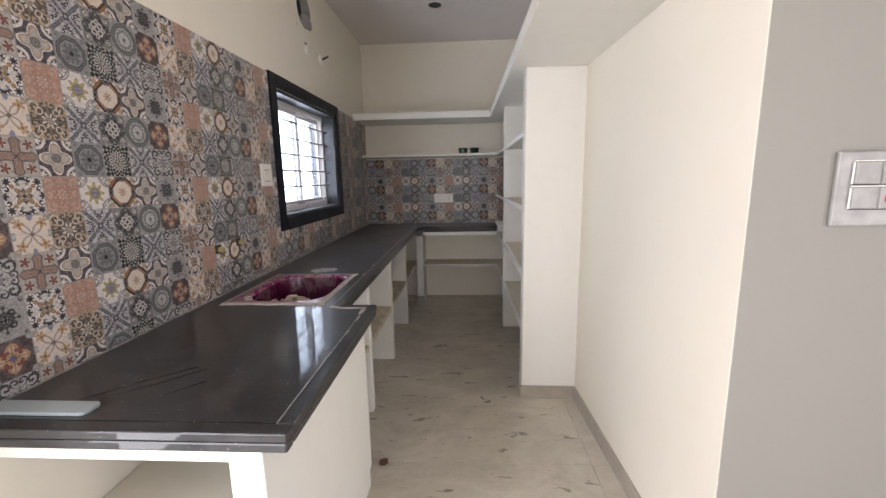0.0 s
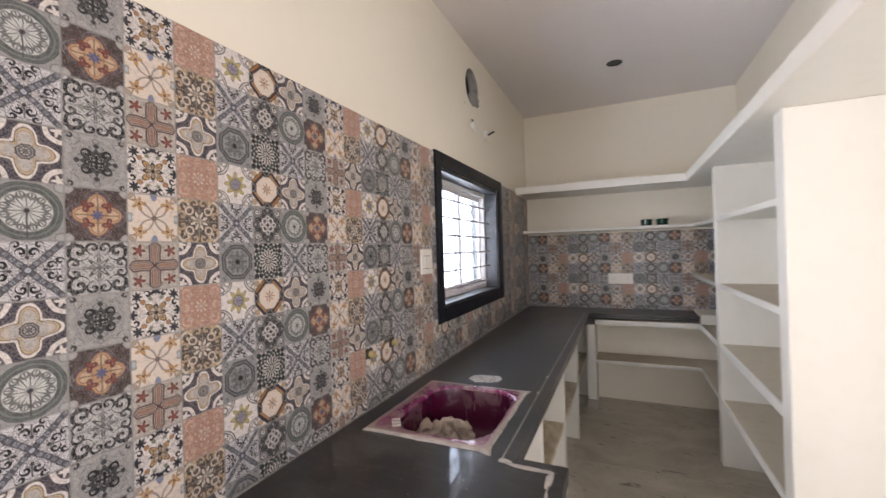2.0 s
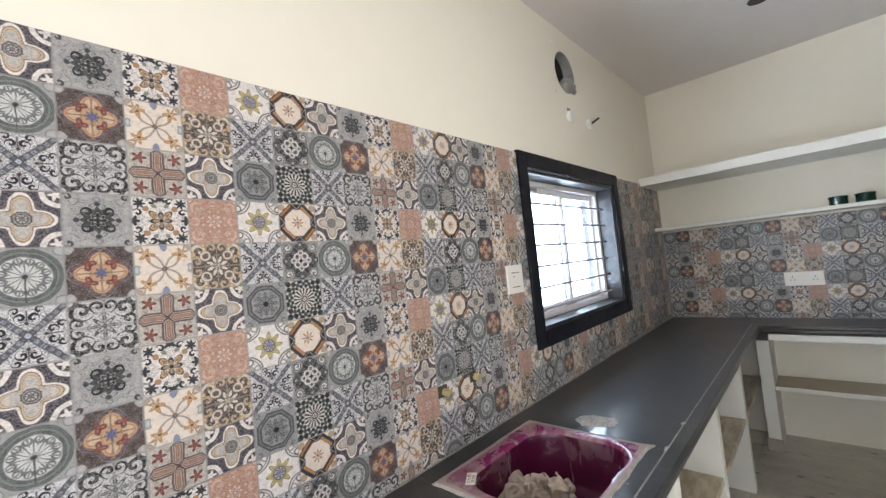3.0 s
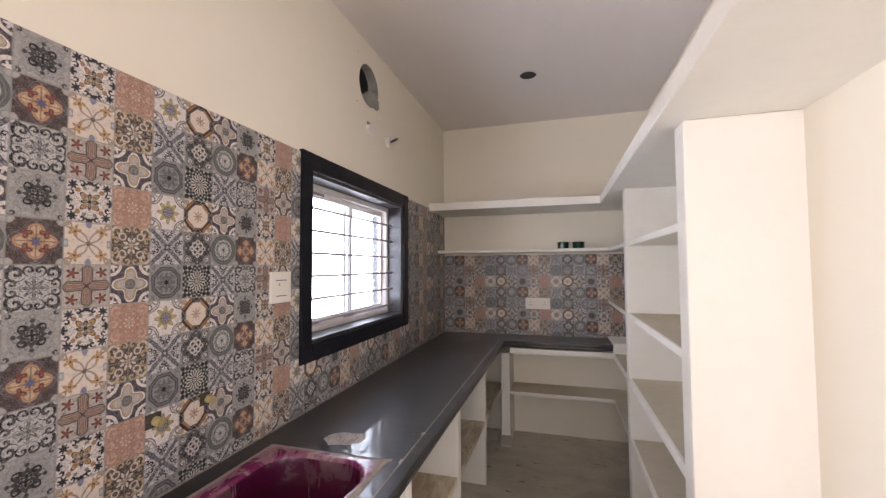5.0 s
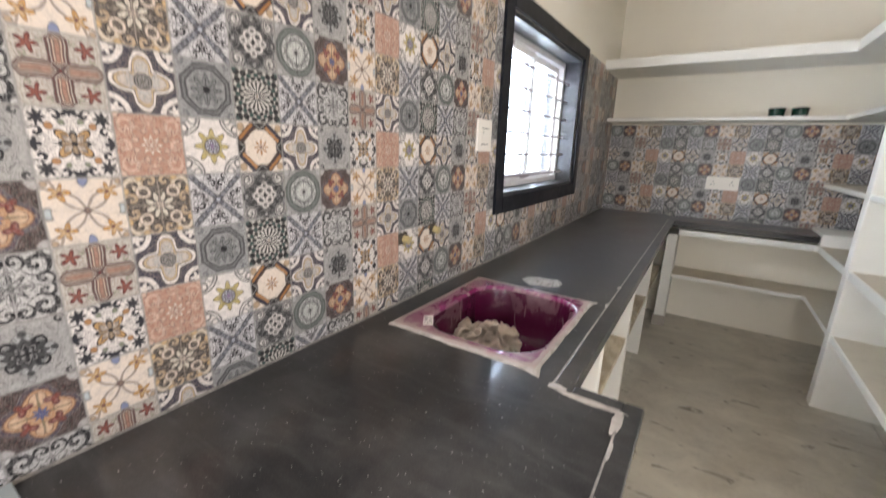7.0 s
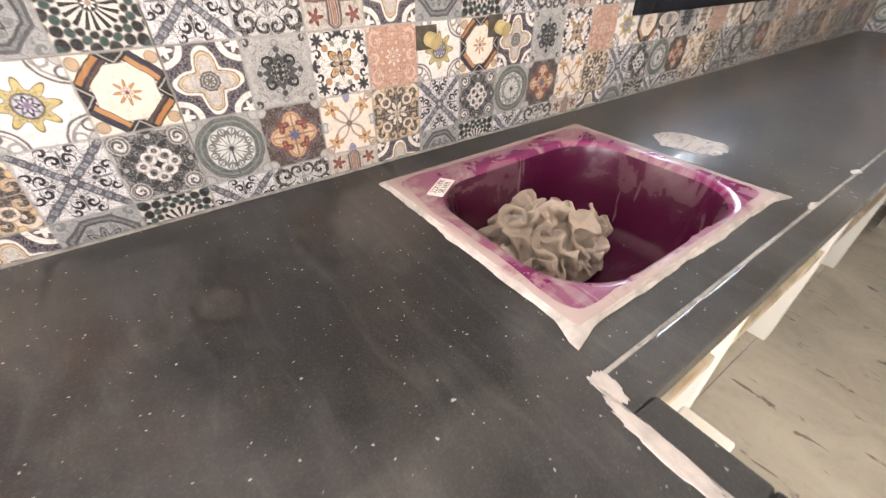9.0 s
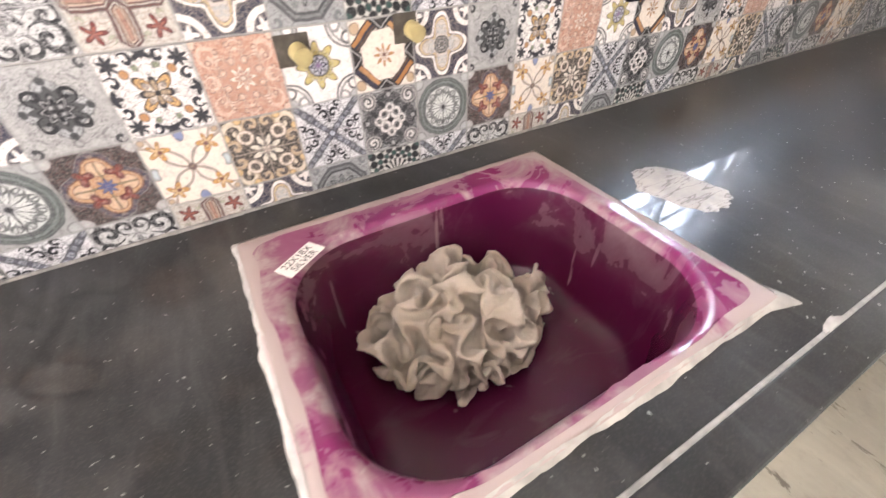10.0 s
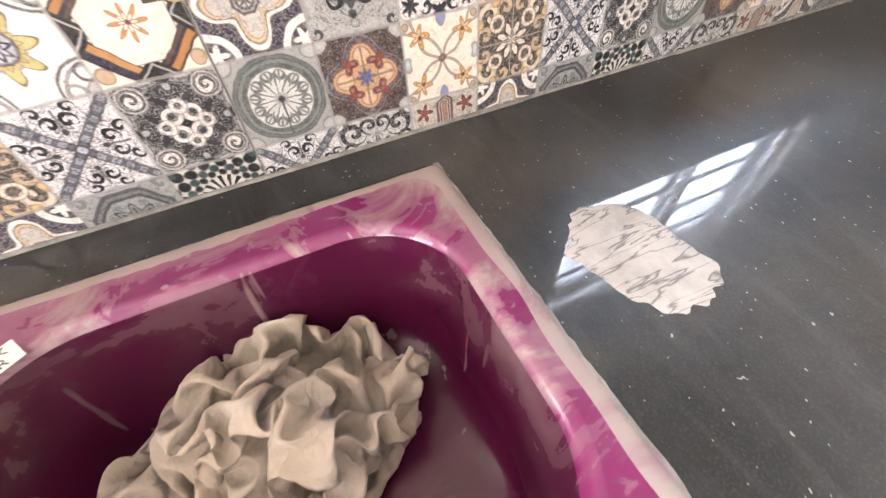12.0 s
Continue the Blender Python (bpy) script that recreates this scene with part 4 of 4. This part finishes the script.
piece("cement_bead", bead(), M_CEMENT, sink, "uneven cement bead", True)
bm = bmesh.new()
for k in range(40):
    a = 0.70 + k * (BY - 0.72) / 40
    w = 0.004 + 0.0025 * noise.noise((k * 0.7, 3, 1))
    box(-1.1205, -1.1205 + w, a, a + (BY - 0.72) / 40, TOP, TOP + 0.004, bm=bm)
piece("wall_joint", bm, M_GROUT, worktop, "pale joint at the foot of the tiles")

# sticker on the rim
STICK = pose(-0.953, 1.6345, T + 0.0080, 0, 0, 124)
bm = box(-0.033, 0.033, -0.0145, 0.0145, 0, 0.0007, 0.0002, 1)
bm.transform(STICK)
sticker = piece("sticker", bm, M_PAPER, sink, "white size sticker with black print")


def lettering(text, size, m, mat, parent):
    cu = bpy.data.curves.new("lettering", "FONT")
    cu.body, cu.size, cu.extrude, cu.align_x = text, size, 0.0001, "CENTER"
    tmp = bpy.data.objects.new("tmp", cu)
    scene.collection.objects.link(tmp)
    me = bpy.data.meshes.new_from_object(tmp)
    bpy.data.objects.remove(tmp)
    me.transform(m)
    me.materials.append(mat)
    ob = new("lettering", me)
    return under(ob, parent)


for text, y in (("22X18X", 0.0015), ("SILVER", -0.0115)):
    lettering(text, 0.0150, STICK @ pose(0, y, 0.0009), M_INK, sticker)

# crumpled rag in the sink
def crumple(a, b, rise, n=84, side=0.60, seed=5):
    """Points of a square cloth drawn together into a heap of half sizes a and b, then let go."""
    rng = np.random.default_rng(seed)
    step = side / (n - 1)
    g = (np.arange(n) - (n - 1) / 2) * step
    P = np.zeros((n, n, 3))
    P[..., 0], P[..., 1] = g[:, None], g[None, :]
    d2 = (P[..., 0] ** 2 + P[..., 1] ** 2) / (0.5 * side) ** 2
    P[..., 2] = 0.02 + 0.09 * np.exp(-1.2 * d2)
    for q in range(40):
        kx, ky = rng.normal(0, 42, 2)
        P[..., 2] += 0.0062 * np.sin(P[..., 0] * kx + P[..., 1] * ky + rng.uniform(0, 6.3))
    links = []
    for di, dj, stiff in ((1, 0, 1.0), (0, 1, 1.0), (1, 1, 0.5), (1, -1, 0.5), (2, 0, 0.09), (0, 2, 0.09)):
        links.append((di, dj, stiff, step * math.hypot(di, dj)))
    V = np.zeros_like(P)
    for it in range(330):
        last = P.copy()
        P += V * 0.8
        if it < 240:
            P[..., :2] *= 0.9993
        for q in range(3):
            for di, dj, stiff, rest in links:
                s0 = (slice(0, n - di), slice(max(0, -dj), n - max(0, dj)))
                s1 = (slice(di, n), slice(max(0, dj), n + min(0, dj)))
                d = P[s1] - P[s0]
                w = np.maximum(np.linalg.norm(d, axis=2, keepdims=True), 1e-6)
                f = d * (0.25 * stiff * (w - rest) / w)
                P[s0] += f
                P[s1] -= f
        s = 1.0 + 0.8 * max(0.0, 1 - it / 220)
        r = np.sqrt((P[..., 0] / a) ** 2 + (P[..., 1] / b) ** 2 + (P[..., 2] / rise) ** 2) / s
        pull = np.where(r > 1, 1 / np.maximum(r, 1e-6), 1.0)[..., None]
        if it < 300:
            P *= 1 + (pull - 1) * 0.35
        P[..., 2] = np.maximum(P[..., 2], 0.001)
        V = np.clip(P - last, -0.003, 0.003)
    return P


def rag_sheet(a, b, rise):
    C = crumple(a, b, rise)
    n = 160
    q = np.linspace(0, len(C) - 1.001, n)
    k, w = q.astype(int), q - q.astype(int)
    w = np.clip((w - 0.5) * 0.8 + 0.5, 0, 1)
    R = C[k] * (1 - w)[:, None, None] + C[k + 1] * w[:, None, None]
    P = R[:, k] * (1 - w)[None, :, None] + R[:, k + 1] * w[None, :, None]
    P[1:-1, 1:-1] = 0.4 * P[1:-1, 1:-1] + 0.15 * (P[:-2, 1:-1] + P[2:, 1:-1] + P[1:-1, :-2] + P[1:-1, 2:])
    du, dv = np.gradient(P, axis=0), np.gradient(P, axis=1)
    N = np.cross(du, dv)
    N /= np.maximum(np.linalg.norm(N, axis=2, keepdims=True), 1e-9)
    for i in range(n):
        for j in range(n):
            fold = 0.0075 * abs(noise.noise((i * 0.06, j * 0.06, 3.1))) + 0.0024 * abs(noise.noise((i * 0.15, j * 0.13, 8.4))) + 0.0010 * noise.noise((i * 0.6, j * 0.6, 1.2))
            P[i, j] -= N[i, j] * fold
    bm = bmesh.new()
    vs = [[bm.verts.new(P[i, j]) for j in range(n)] for i in range(n)]
    for i in range(n - 1):
        for j in range(n - 1):
            bm.faces.new((vs[i][j], vs[i + 1][j], vs[i + 1][j + 1], vs[i][j + 1]))
    bmesh.ops.solidify(bm, geom=bm.faces[:], thickness=0.0014)
    lo = [min(v.co[c] for v in bm.verts) for c in range(3)]
    hi = [max(v.co[c] for v in bm.verts) for c in range(3)]
    fit = Vector((2 * a / (hi[0] - lo[0]), 2 * b / (hi[1] - lo[1]), rise / (hi[2] - lo[2])))
    for v in bm.verts:
        v.co = Vector(((v.co.x - (lo[0] + hi[0]) / 2) * fit.x, (v.co.y - (lo[1] + hi[1]) / 2) * fit.y, (v.co.z - lo[2]) * fit.z))
    return bm


floor_z = T - 0.178
bm = rag_sheet(0.130, 0.168, 0.145)
bm.transform(Matrix.Translation((-0.866, 1.831, floor_z)))
rag = tagged(part("cleaning_rag", bm, M_RAG, None, "", True), "crumpled beige cotton rag lying in the sink", "rag")

# switch plate, sockets
switch = thing("switch_plate", (-1.1205, 2.232, 1.432), "ivory switch plate on the patterned tiles", "switch")
piece("plate", box(-1.1205, -1.111, 2.172, 2.292, 1.370, 1.494, 0.003), M_PLASTIC, switch)
for _z in (1.398, 1.460):
    piece("slot", box(-1.1112, -1.1106, 2.200, 2.262, _z - 0.0015, _z + 0.0015), M_BLACK_SHADE, switch)
piece("rocker", box(-1.1112, -1.1090, 2.204, 2.258, 1.404, 1.454, 0.001), M_PLASTIC, switch)
piece("indicator", box(-1.1092, -1.1086, 2.214, 2.220, 1.440, 1.446), M_BLACK_SHADE, switch)

socket = thing("double_socket", (-0.236, BY - 0.008, 1.168), "ivory double socket plate on the rear tiles", "socket")
YB = BY - 0.0078
piece("plate", box(-0.345, -0.127, YB - 0.010, YB, 1.117, 1.219, 0.004), M_PLASTIC, socket)
for _x in (-0.298, -0.174):
    bm = box(_x - 0.003, _x + 0.003, YB - 0.0108, YB - 0.0100, 1.178, 1.186)
    for _d in (-0.011, 0.011):
        box(_x + _d - 0.003, _x + _d + 0.003, YB - 0.0108, YB - 0.0100, 1.156, 1.163, bm=bm)
    piece("socket_holes", bm, M_BLACK_SHADE, socket)
piece("rocker", box(-0.262, -0.210, YB - 0.0135, YB - 0.0098, 1.145, 1.191, 0.001), M_PLASTIC, socket)

board = thing("switchboard", (1.07, 1.045, 1.35), "glossy white switchboard with a red indicator", "switchboard")
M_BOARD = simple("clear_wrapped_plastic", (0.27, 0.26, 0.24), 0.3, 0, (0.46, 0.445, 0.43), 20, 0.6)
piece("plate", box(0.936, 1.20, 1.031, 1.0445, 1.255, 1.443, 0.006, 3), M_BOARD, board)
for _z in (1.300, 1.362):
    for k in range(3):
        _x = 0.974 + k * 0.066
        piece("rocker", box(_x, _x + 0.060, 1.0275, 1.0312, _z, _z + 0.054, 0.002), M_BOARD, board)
    # pale bars paint the highlights on the film's creases
    piece("crease_highlight", box(0.968, 1.174, 1.0255, 1.0275, _z + 0.0545, _z + 0.0575, 0.0008, 1), M_PLASTIC, board, "white bar painting a highlight on the wrapping film")
    piece("crease_highlight", box(0.9665, 0.9715, 1.0262, 1.0280, _z, _z + 0.052, 0.0008, 1), M_PLASTIC, board, "white bar painting a highlight on the wrapping film")
    piece("slot", box(0.970, 1.172, 1.0302, 1.0309, _z - 0.003, _z - 0.0008), M_BLACK_SHADE, board)
piece("indicator", box(1.052, 1.064, 1.026, 1.028, 1.318, 1.332, 0.001), M_RED, board, "red indicator")
bm = rod((1.062, 1.0262, 1.392), (1.062, 1.028, 1.392), 0.013, 20)
piece("socket_hole", bm, M_BLACK_SHADE, board)

# short green tins on the thin shelf
def lathe(profile, n=28):
    bm = bmesh.new()
    rings = [[bm.verts.new((r * math.cos(2 * math.pi * k / n), r * math.sin(2 * math.pi * k / n), z)) for k in range(n)] for r, z in profile]
    for a, b in zip(rings, rings[1:]):
        for i in range(n):
            j = (i + 1) % n
            bm.faces.new((a[i], a[j], b[j], b[i]))
    bm.faces.new(rings[0]), bm.faces.new(rings[-1])
    return bm


tin = tagged(new("green_tin"), "short dark green glazed tin on the thin shelf", "tin", "green tins")
part("body", lathe([(0.044, 0), (0.047, 0.003), (0.047, 0.040), (0.045, 0.043)]), M_GREEN, tin)
part("lid", lathe([(0.050, 0.0432), (0.050, 0.055), (0.047, 0.058), (0.042, 0.0575)]), M_GREEN, tin, "flat lid")
tin.location = (-0.005, 4.52, 1.660)
copy_thing(tin, pose(0.122, 4.515, 1.660, 0, 0, 40))

# tap inlets above the sink
for _y, _z, _h in ((1.722, 1.096, 0.022), (1.893, 1.103, 0.014)):
    tap = thing("tap_inlet", (-1.1205, _y, _z), "yellowed capped water pipe in a broken tile", "pipe", "tap inlets")
    # plate on the tile; the cut-out's darkness is put into its colour
    piece("recess_plate", box(-1.1204, -1.1194, _y - 0.024, _y + _h, _z - 0.022, _z + 0.018, 0.0004, 1), M_HOLE, tap, "dark plate in place of the broken cut-out")
    piece("pipe_cap", rod((-1.1194, _y + 0.004, _z - 0.004), (-1.098, _y + 0.006, _z - 0.008), 0.0125, 20), M_PIPE, tap)

# flue hole, plugged conduits, ceiling point
def round_hole(y, z, half, R, depth):
    n = 64
    square, circ = [], []
    for k in range(n):
        t = 2 * math.pi * (k + 0.5) / n
        c, s = math.cos(t), math.sin(t)
        q = half / max(abs(c), abs(s))
        square.append((y + c * q, z + s * q))
        w = R * (1 + 0.04 * noise.noise((c * 2, s * 2, 5)))
        circ.append((y + c * w, z + s * w))
    ring = lambda p, x: [(x, a, b) for a, b in p]
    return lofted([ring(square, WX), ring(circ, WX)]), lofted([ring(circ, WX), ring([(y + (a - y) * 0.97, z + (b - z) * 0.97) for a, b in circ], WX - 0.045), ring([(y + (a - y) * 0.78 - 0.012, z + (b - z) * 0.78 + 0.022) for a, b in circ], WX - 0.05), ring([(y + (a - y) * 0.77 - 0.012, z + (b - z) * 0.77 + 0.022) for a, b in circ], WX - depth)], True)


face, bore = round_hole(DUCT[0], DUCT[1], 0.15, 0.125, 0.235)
new("wall_patch", mesh_of("wall_patch", face, M_WALL)).parent = wall_left
flue = tagged(part("flue_hole", bore, [M_DUCT, M_BLACK_SHADE]), "open round flue hole of raw grey cement, shade painted deeper in", "flue", kind="structure")
# the deeper bore is coloured near-black to paint in the hole's shade
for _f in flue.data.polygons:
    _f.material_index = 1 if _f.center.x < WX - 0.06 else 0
lump = bmesh.new()
bmesh.ops.create_icosphere(lump, subdivisions=3, radius=1.0)
for v in lump.verts:
    w = 1 + 0.35 * noise.noise(v.co * 1.6) + 0.15 * noise.noise(v.co * 5)
    v.co = Vector((WX - 0.020 + v.co.x * 0.045 * w, DUCT[0] + 0.055 + v.co.y * 0.085 * w, DUCT[1] - 0.068 + v.co.z * 0.05 * w))
piece("cement_lump", lump, M_DUCT, flue, "rough cement left in the hole", True)
for _y, _z in ((3.02, 2.329), (3.30, 2.338)):
    con = thing("conduit_stub", (WX, _y, _z), "white plugged conduit end in the cream wall", "conduit", "conduit ends")
    piece("plug", rod((WX - 0.002, _y, _z), (WX + 0.022, _y, _z), 0.034, 24), M_WHITE, con)
    if _y > 3.2:
        piece("wire", rod((WX + 0.020, _y, _z), (WX + 0.06, _y + 0.03, _z + 0.03), 0.007, 8), M_BLACK_SHADE, con)
    else:
        piece("tape", box(WX, WX + 0.006, _y - 0.02, _y + 0.02, _z + 0.03, _z + 0.05, 0.002), M_DUCT, con)
point = thing("ceiling_point", (-0.23, 3.70, CEIL), "open dark electrical box in the ceiling", "fitting")
piece("collar", lofted([[(-0.23 + r * math.cos(a), 3.70 + r * math.sin(a), z) for a in [2 * math.pi * k / 32 for k in range(32)]] for r, z in ((0.066, CEIL), (0.066, CEIL - 0.004), (0.056, CEIL - 0.004))]), M_CEIL, point)
# almost flat disc; the open box's inner shade is its black colour
piece("box", lofted([[(-0.23 + r * math.cos(a), 3.70 + r * math.sin(a), z) for a in [2 * math.pi * k / 32 for k in range(32)]] for r, z in ((0.056, CEIL - 0.004), (0.05, CEIL - 0.0015))], True), M_BLACK_SHADE, point, "black disc painting the recess's shade")

# a dry leaf on the floor by the worktop base
leaf_bm = bmesh.new()
_vs = [leaf_bm.verts.new((-0.405 + 0.022 * math.sin(t * 0.628), 1.735 + 0.03 * math.cos(t * 0.628), 0.003 + 0.004 * (t % 3))) for t in range(10)]
leaf_bm.faces.new(_vs)
bmesh.ops.triangulate(leaf_bm, faces=leaf_bm.faces[:])
bmesh.ops.solidify(leaf_bm, geom=leaf_bm.faces[:], thickness=0.001)
tagged(part("dry_leaf", leaf_bm, simple("dry_brown_leaf", (0.10, 0.045, 0.03), 0.8)), "small curled brown dry leaf on the floor", "leaf")
# ---- wall tiles and floor tiles ----
def minus(rect, hole):
    """The pieces of rect that lie outside hole."""
    a0, a1, b0, b1 = rect
    h0, h1, k0, k1 = hole
    if a1 <= h0 or a0 >= h1 or b1 <= k0 or b0 >= k1:
        return [rect]
    out = []
    if a0 < h0: out.append((a0, h0, b0, b1))
    if a1 > h1: out.append((h1, a1, b0, b1))
    m0, m1 = max(a0, h0), min(a1, h1)
    if b0 < k0: out.append((m0, m1, b0, k0))
    if b1 > k1: out.append((m0, m1, k1, b1))
    return out


def wall_tile(u0, v1, bounds, holes, spot):
    """One printed tile from its top corner; spot turns (u, v, depth) into the world."""
    bm = bmesh.new()
    uv = bm.loops.layers.uv.new("UVMap")
    for r in range(3):
        for c in range(6):
            a, t = u0 + 0.1 * c, v1 - 0.1 * r
            rect = (max(a + (0.001 if c == 0 else 0), bounds[0]), min(a + 0.1 - (0.001 if c == 5 else 0), bounds[1]), max(t - 0.1 + (0.001 if r == 2 else 0), bounds[2]), min(t - (0.001 if r == 0 else 0), bounds[3]))
            if rect[1] - rect[0] < 0.002 or rect[3] - rect[2] < 0.002:
                continue
            rects = [rect]
            for h in holes:
                rects = [q for p in rects for q in minus(p, h)]
            for p0, p1, q0, q1 in rects:
                front = [(p0, q0), (p1, q0), (p1, q1), (p0, q1)]
                vs = [bm.verts.new(spot(u, v, 0.0075)) for u, v in front]
                bs = [bm.verts.new(spot(u, v, 0.0)) for u, v in front]
                fs = [bm.faces.new(vs)] + [bm.faces.new((bs[i], bs[(i + 1) % 4], vs[(i + 1) % 4], vs[i])) for i in range(4)]
                for f in fs:
                    f.material_index = TILE_INDEX[r][c]
                    for l in f.loops:
                        i = vs.index(l.vert) if l.vert in vs else bs.index(l.vert)
                        l[uv].uv = ((front[i][0] - a) / 0.1, (front[i][1] - t + 0.1) / 0.1)
    if not bm.faces:
        bm.free()
        return None
    return mesh_of("wall_tile", bm, TILE_MATS)


def tile_field(parent, u_start, u_end, v_low, v_top, v_grid, holes, spot):
    u = u_start
    while u < u_end - 0.003:
        v = v_grid
        while v > v_low + 0.003:
            me = wall_tile(u, v, (u_start, u_end, v_low, v_top), holes, spot)
            if me:
                new("wall_tile", me).parent = parent
            v -= 0.3
        u += 0.6


GRID = 2.02
ins = 0.004
tile_field(wall_left, 0.70, BY - 0.008, TOP - 0.02, GRID, GRID, [(WIN[0] + ins, WIN[1] - ins, WIN[2] + ins, WIN[3] + 1)], lambda u, v, d: (WX + d, u, v))
tile_field(wall_rear, WX + 0.008, RX, TOP - 0.02, 1.615, GRID, [], lambda u, v, d: (u, BY - d, v))
new("grout_bed", mesh_of("grout_bed", box(WX + 0.0005, WX + 0.0055, 0.701, WIN[0], TOP, GRID - 0.002), M_TGROUT)).parent = wall_left
new("grout_bed", mesh_of("grout_bed", box(WX + 0.0005, WX + 0.0055, WIN[1], BY - 0.01, TOP, GRID - 0.002), M_TGROUT)).parent = wall_left
new("grout_bed", mesh_of("grout_bed", box(WX + 0.0005, WX + 0.0055, WIN[0], WIN[1], TOP, WIN[2]), M_TGROUT)).parent = wall_left
new("grout_bed", mesh_of("grout_bed", box(WX + 0.01, RX, BY - 0.0055, BY - 0.0005, TOP, 1.612), M_TGROUT)).parent = wall_rear

FL = mesh_of("floor_tile", box(-0.599, 0.599, -0.799, 0.799, -0.01, 0, 0.0015, 1), M_FLOOR)
for i in range(3):
    for j in range(6):
        ob = new("floor_tile", FL)
        ob.location = (-0.58 + 0.6 + 1.2 * (i - 1), 1.75 + 0.8 + 1.6 * (j - 4), 0)
        ob.parent = floor
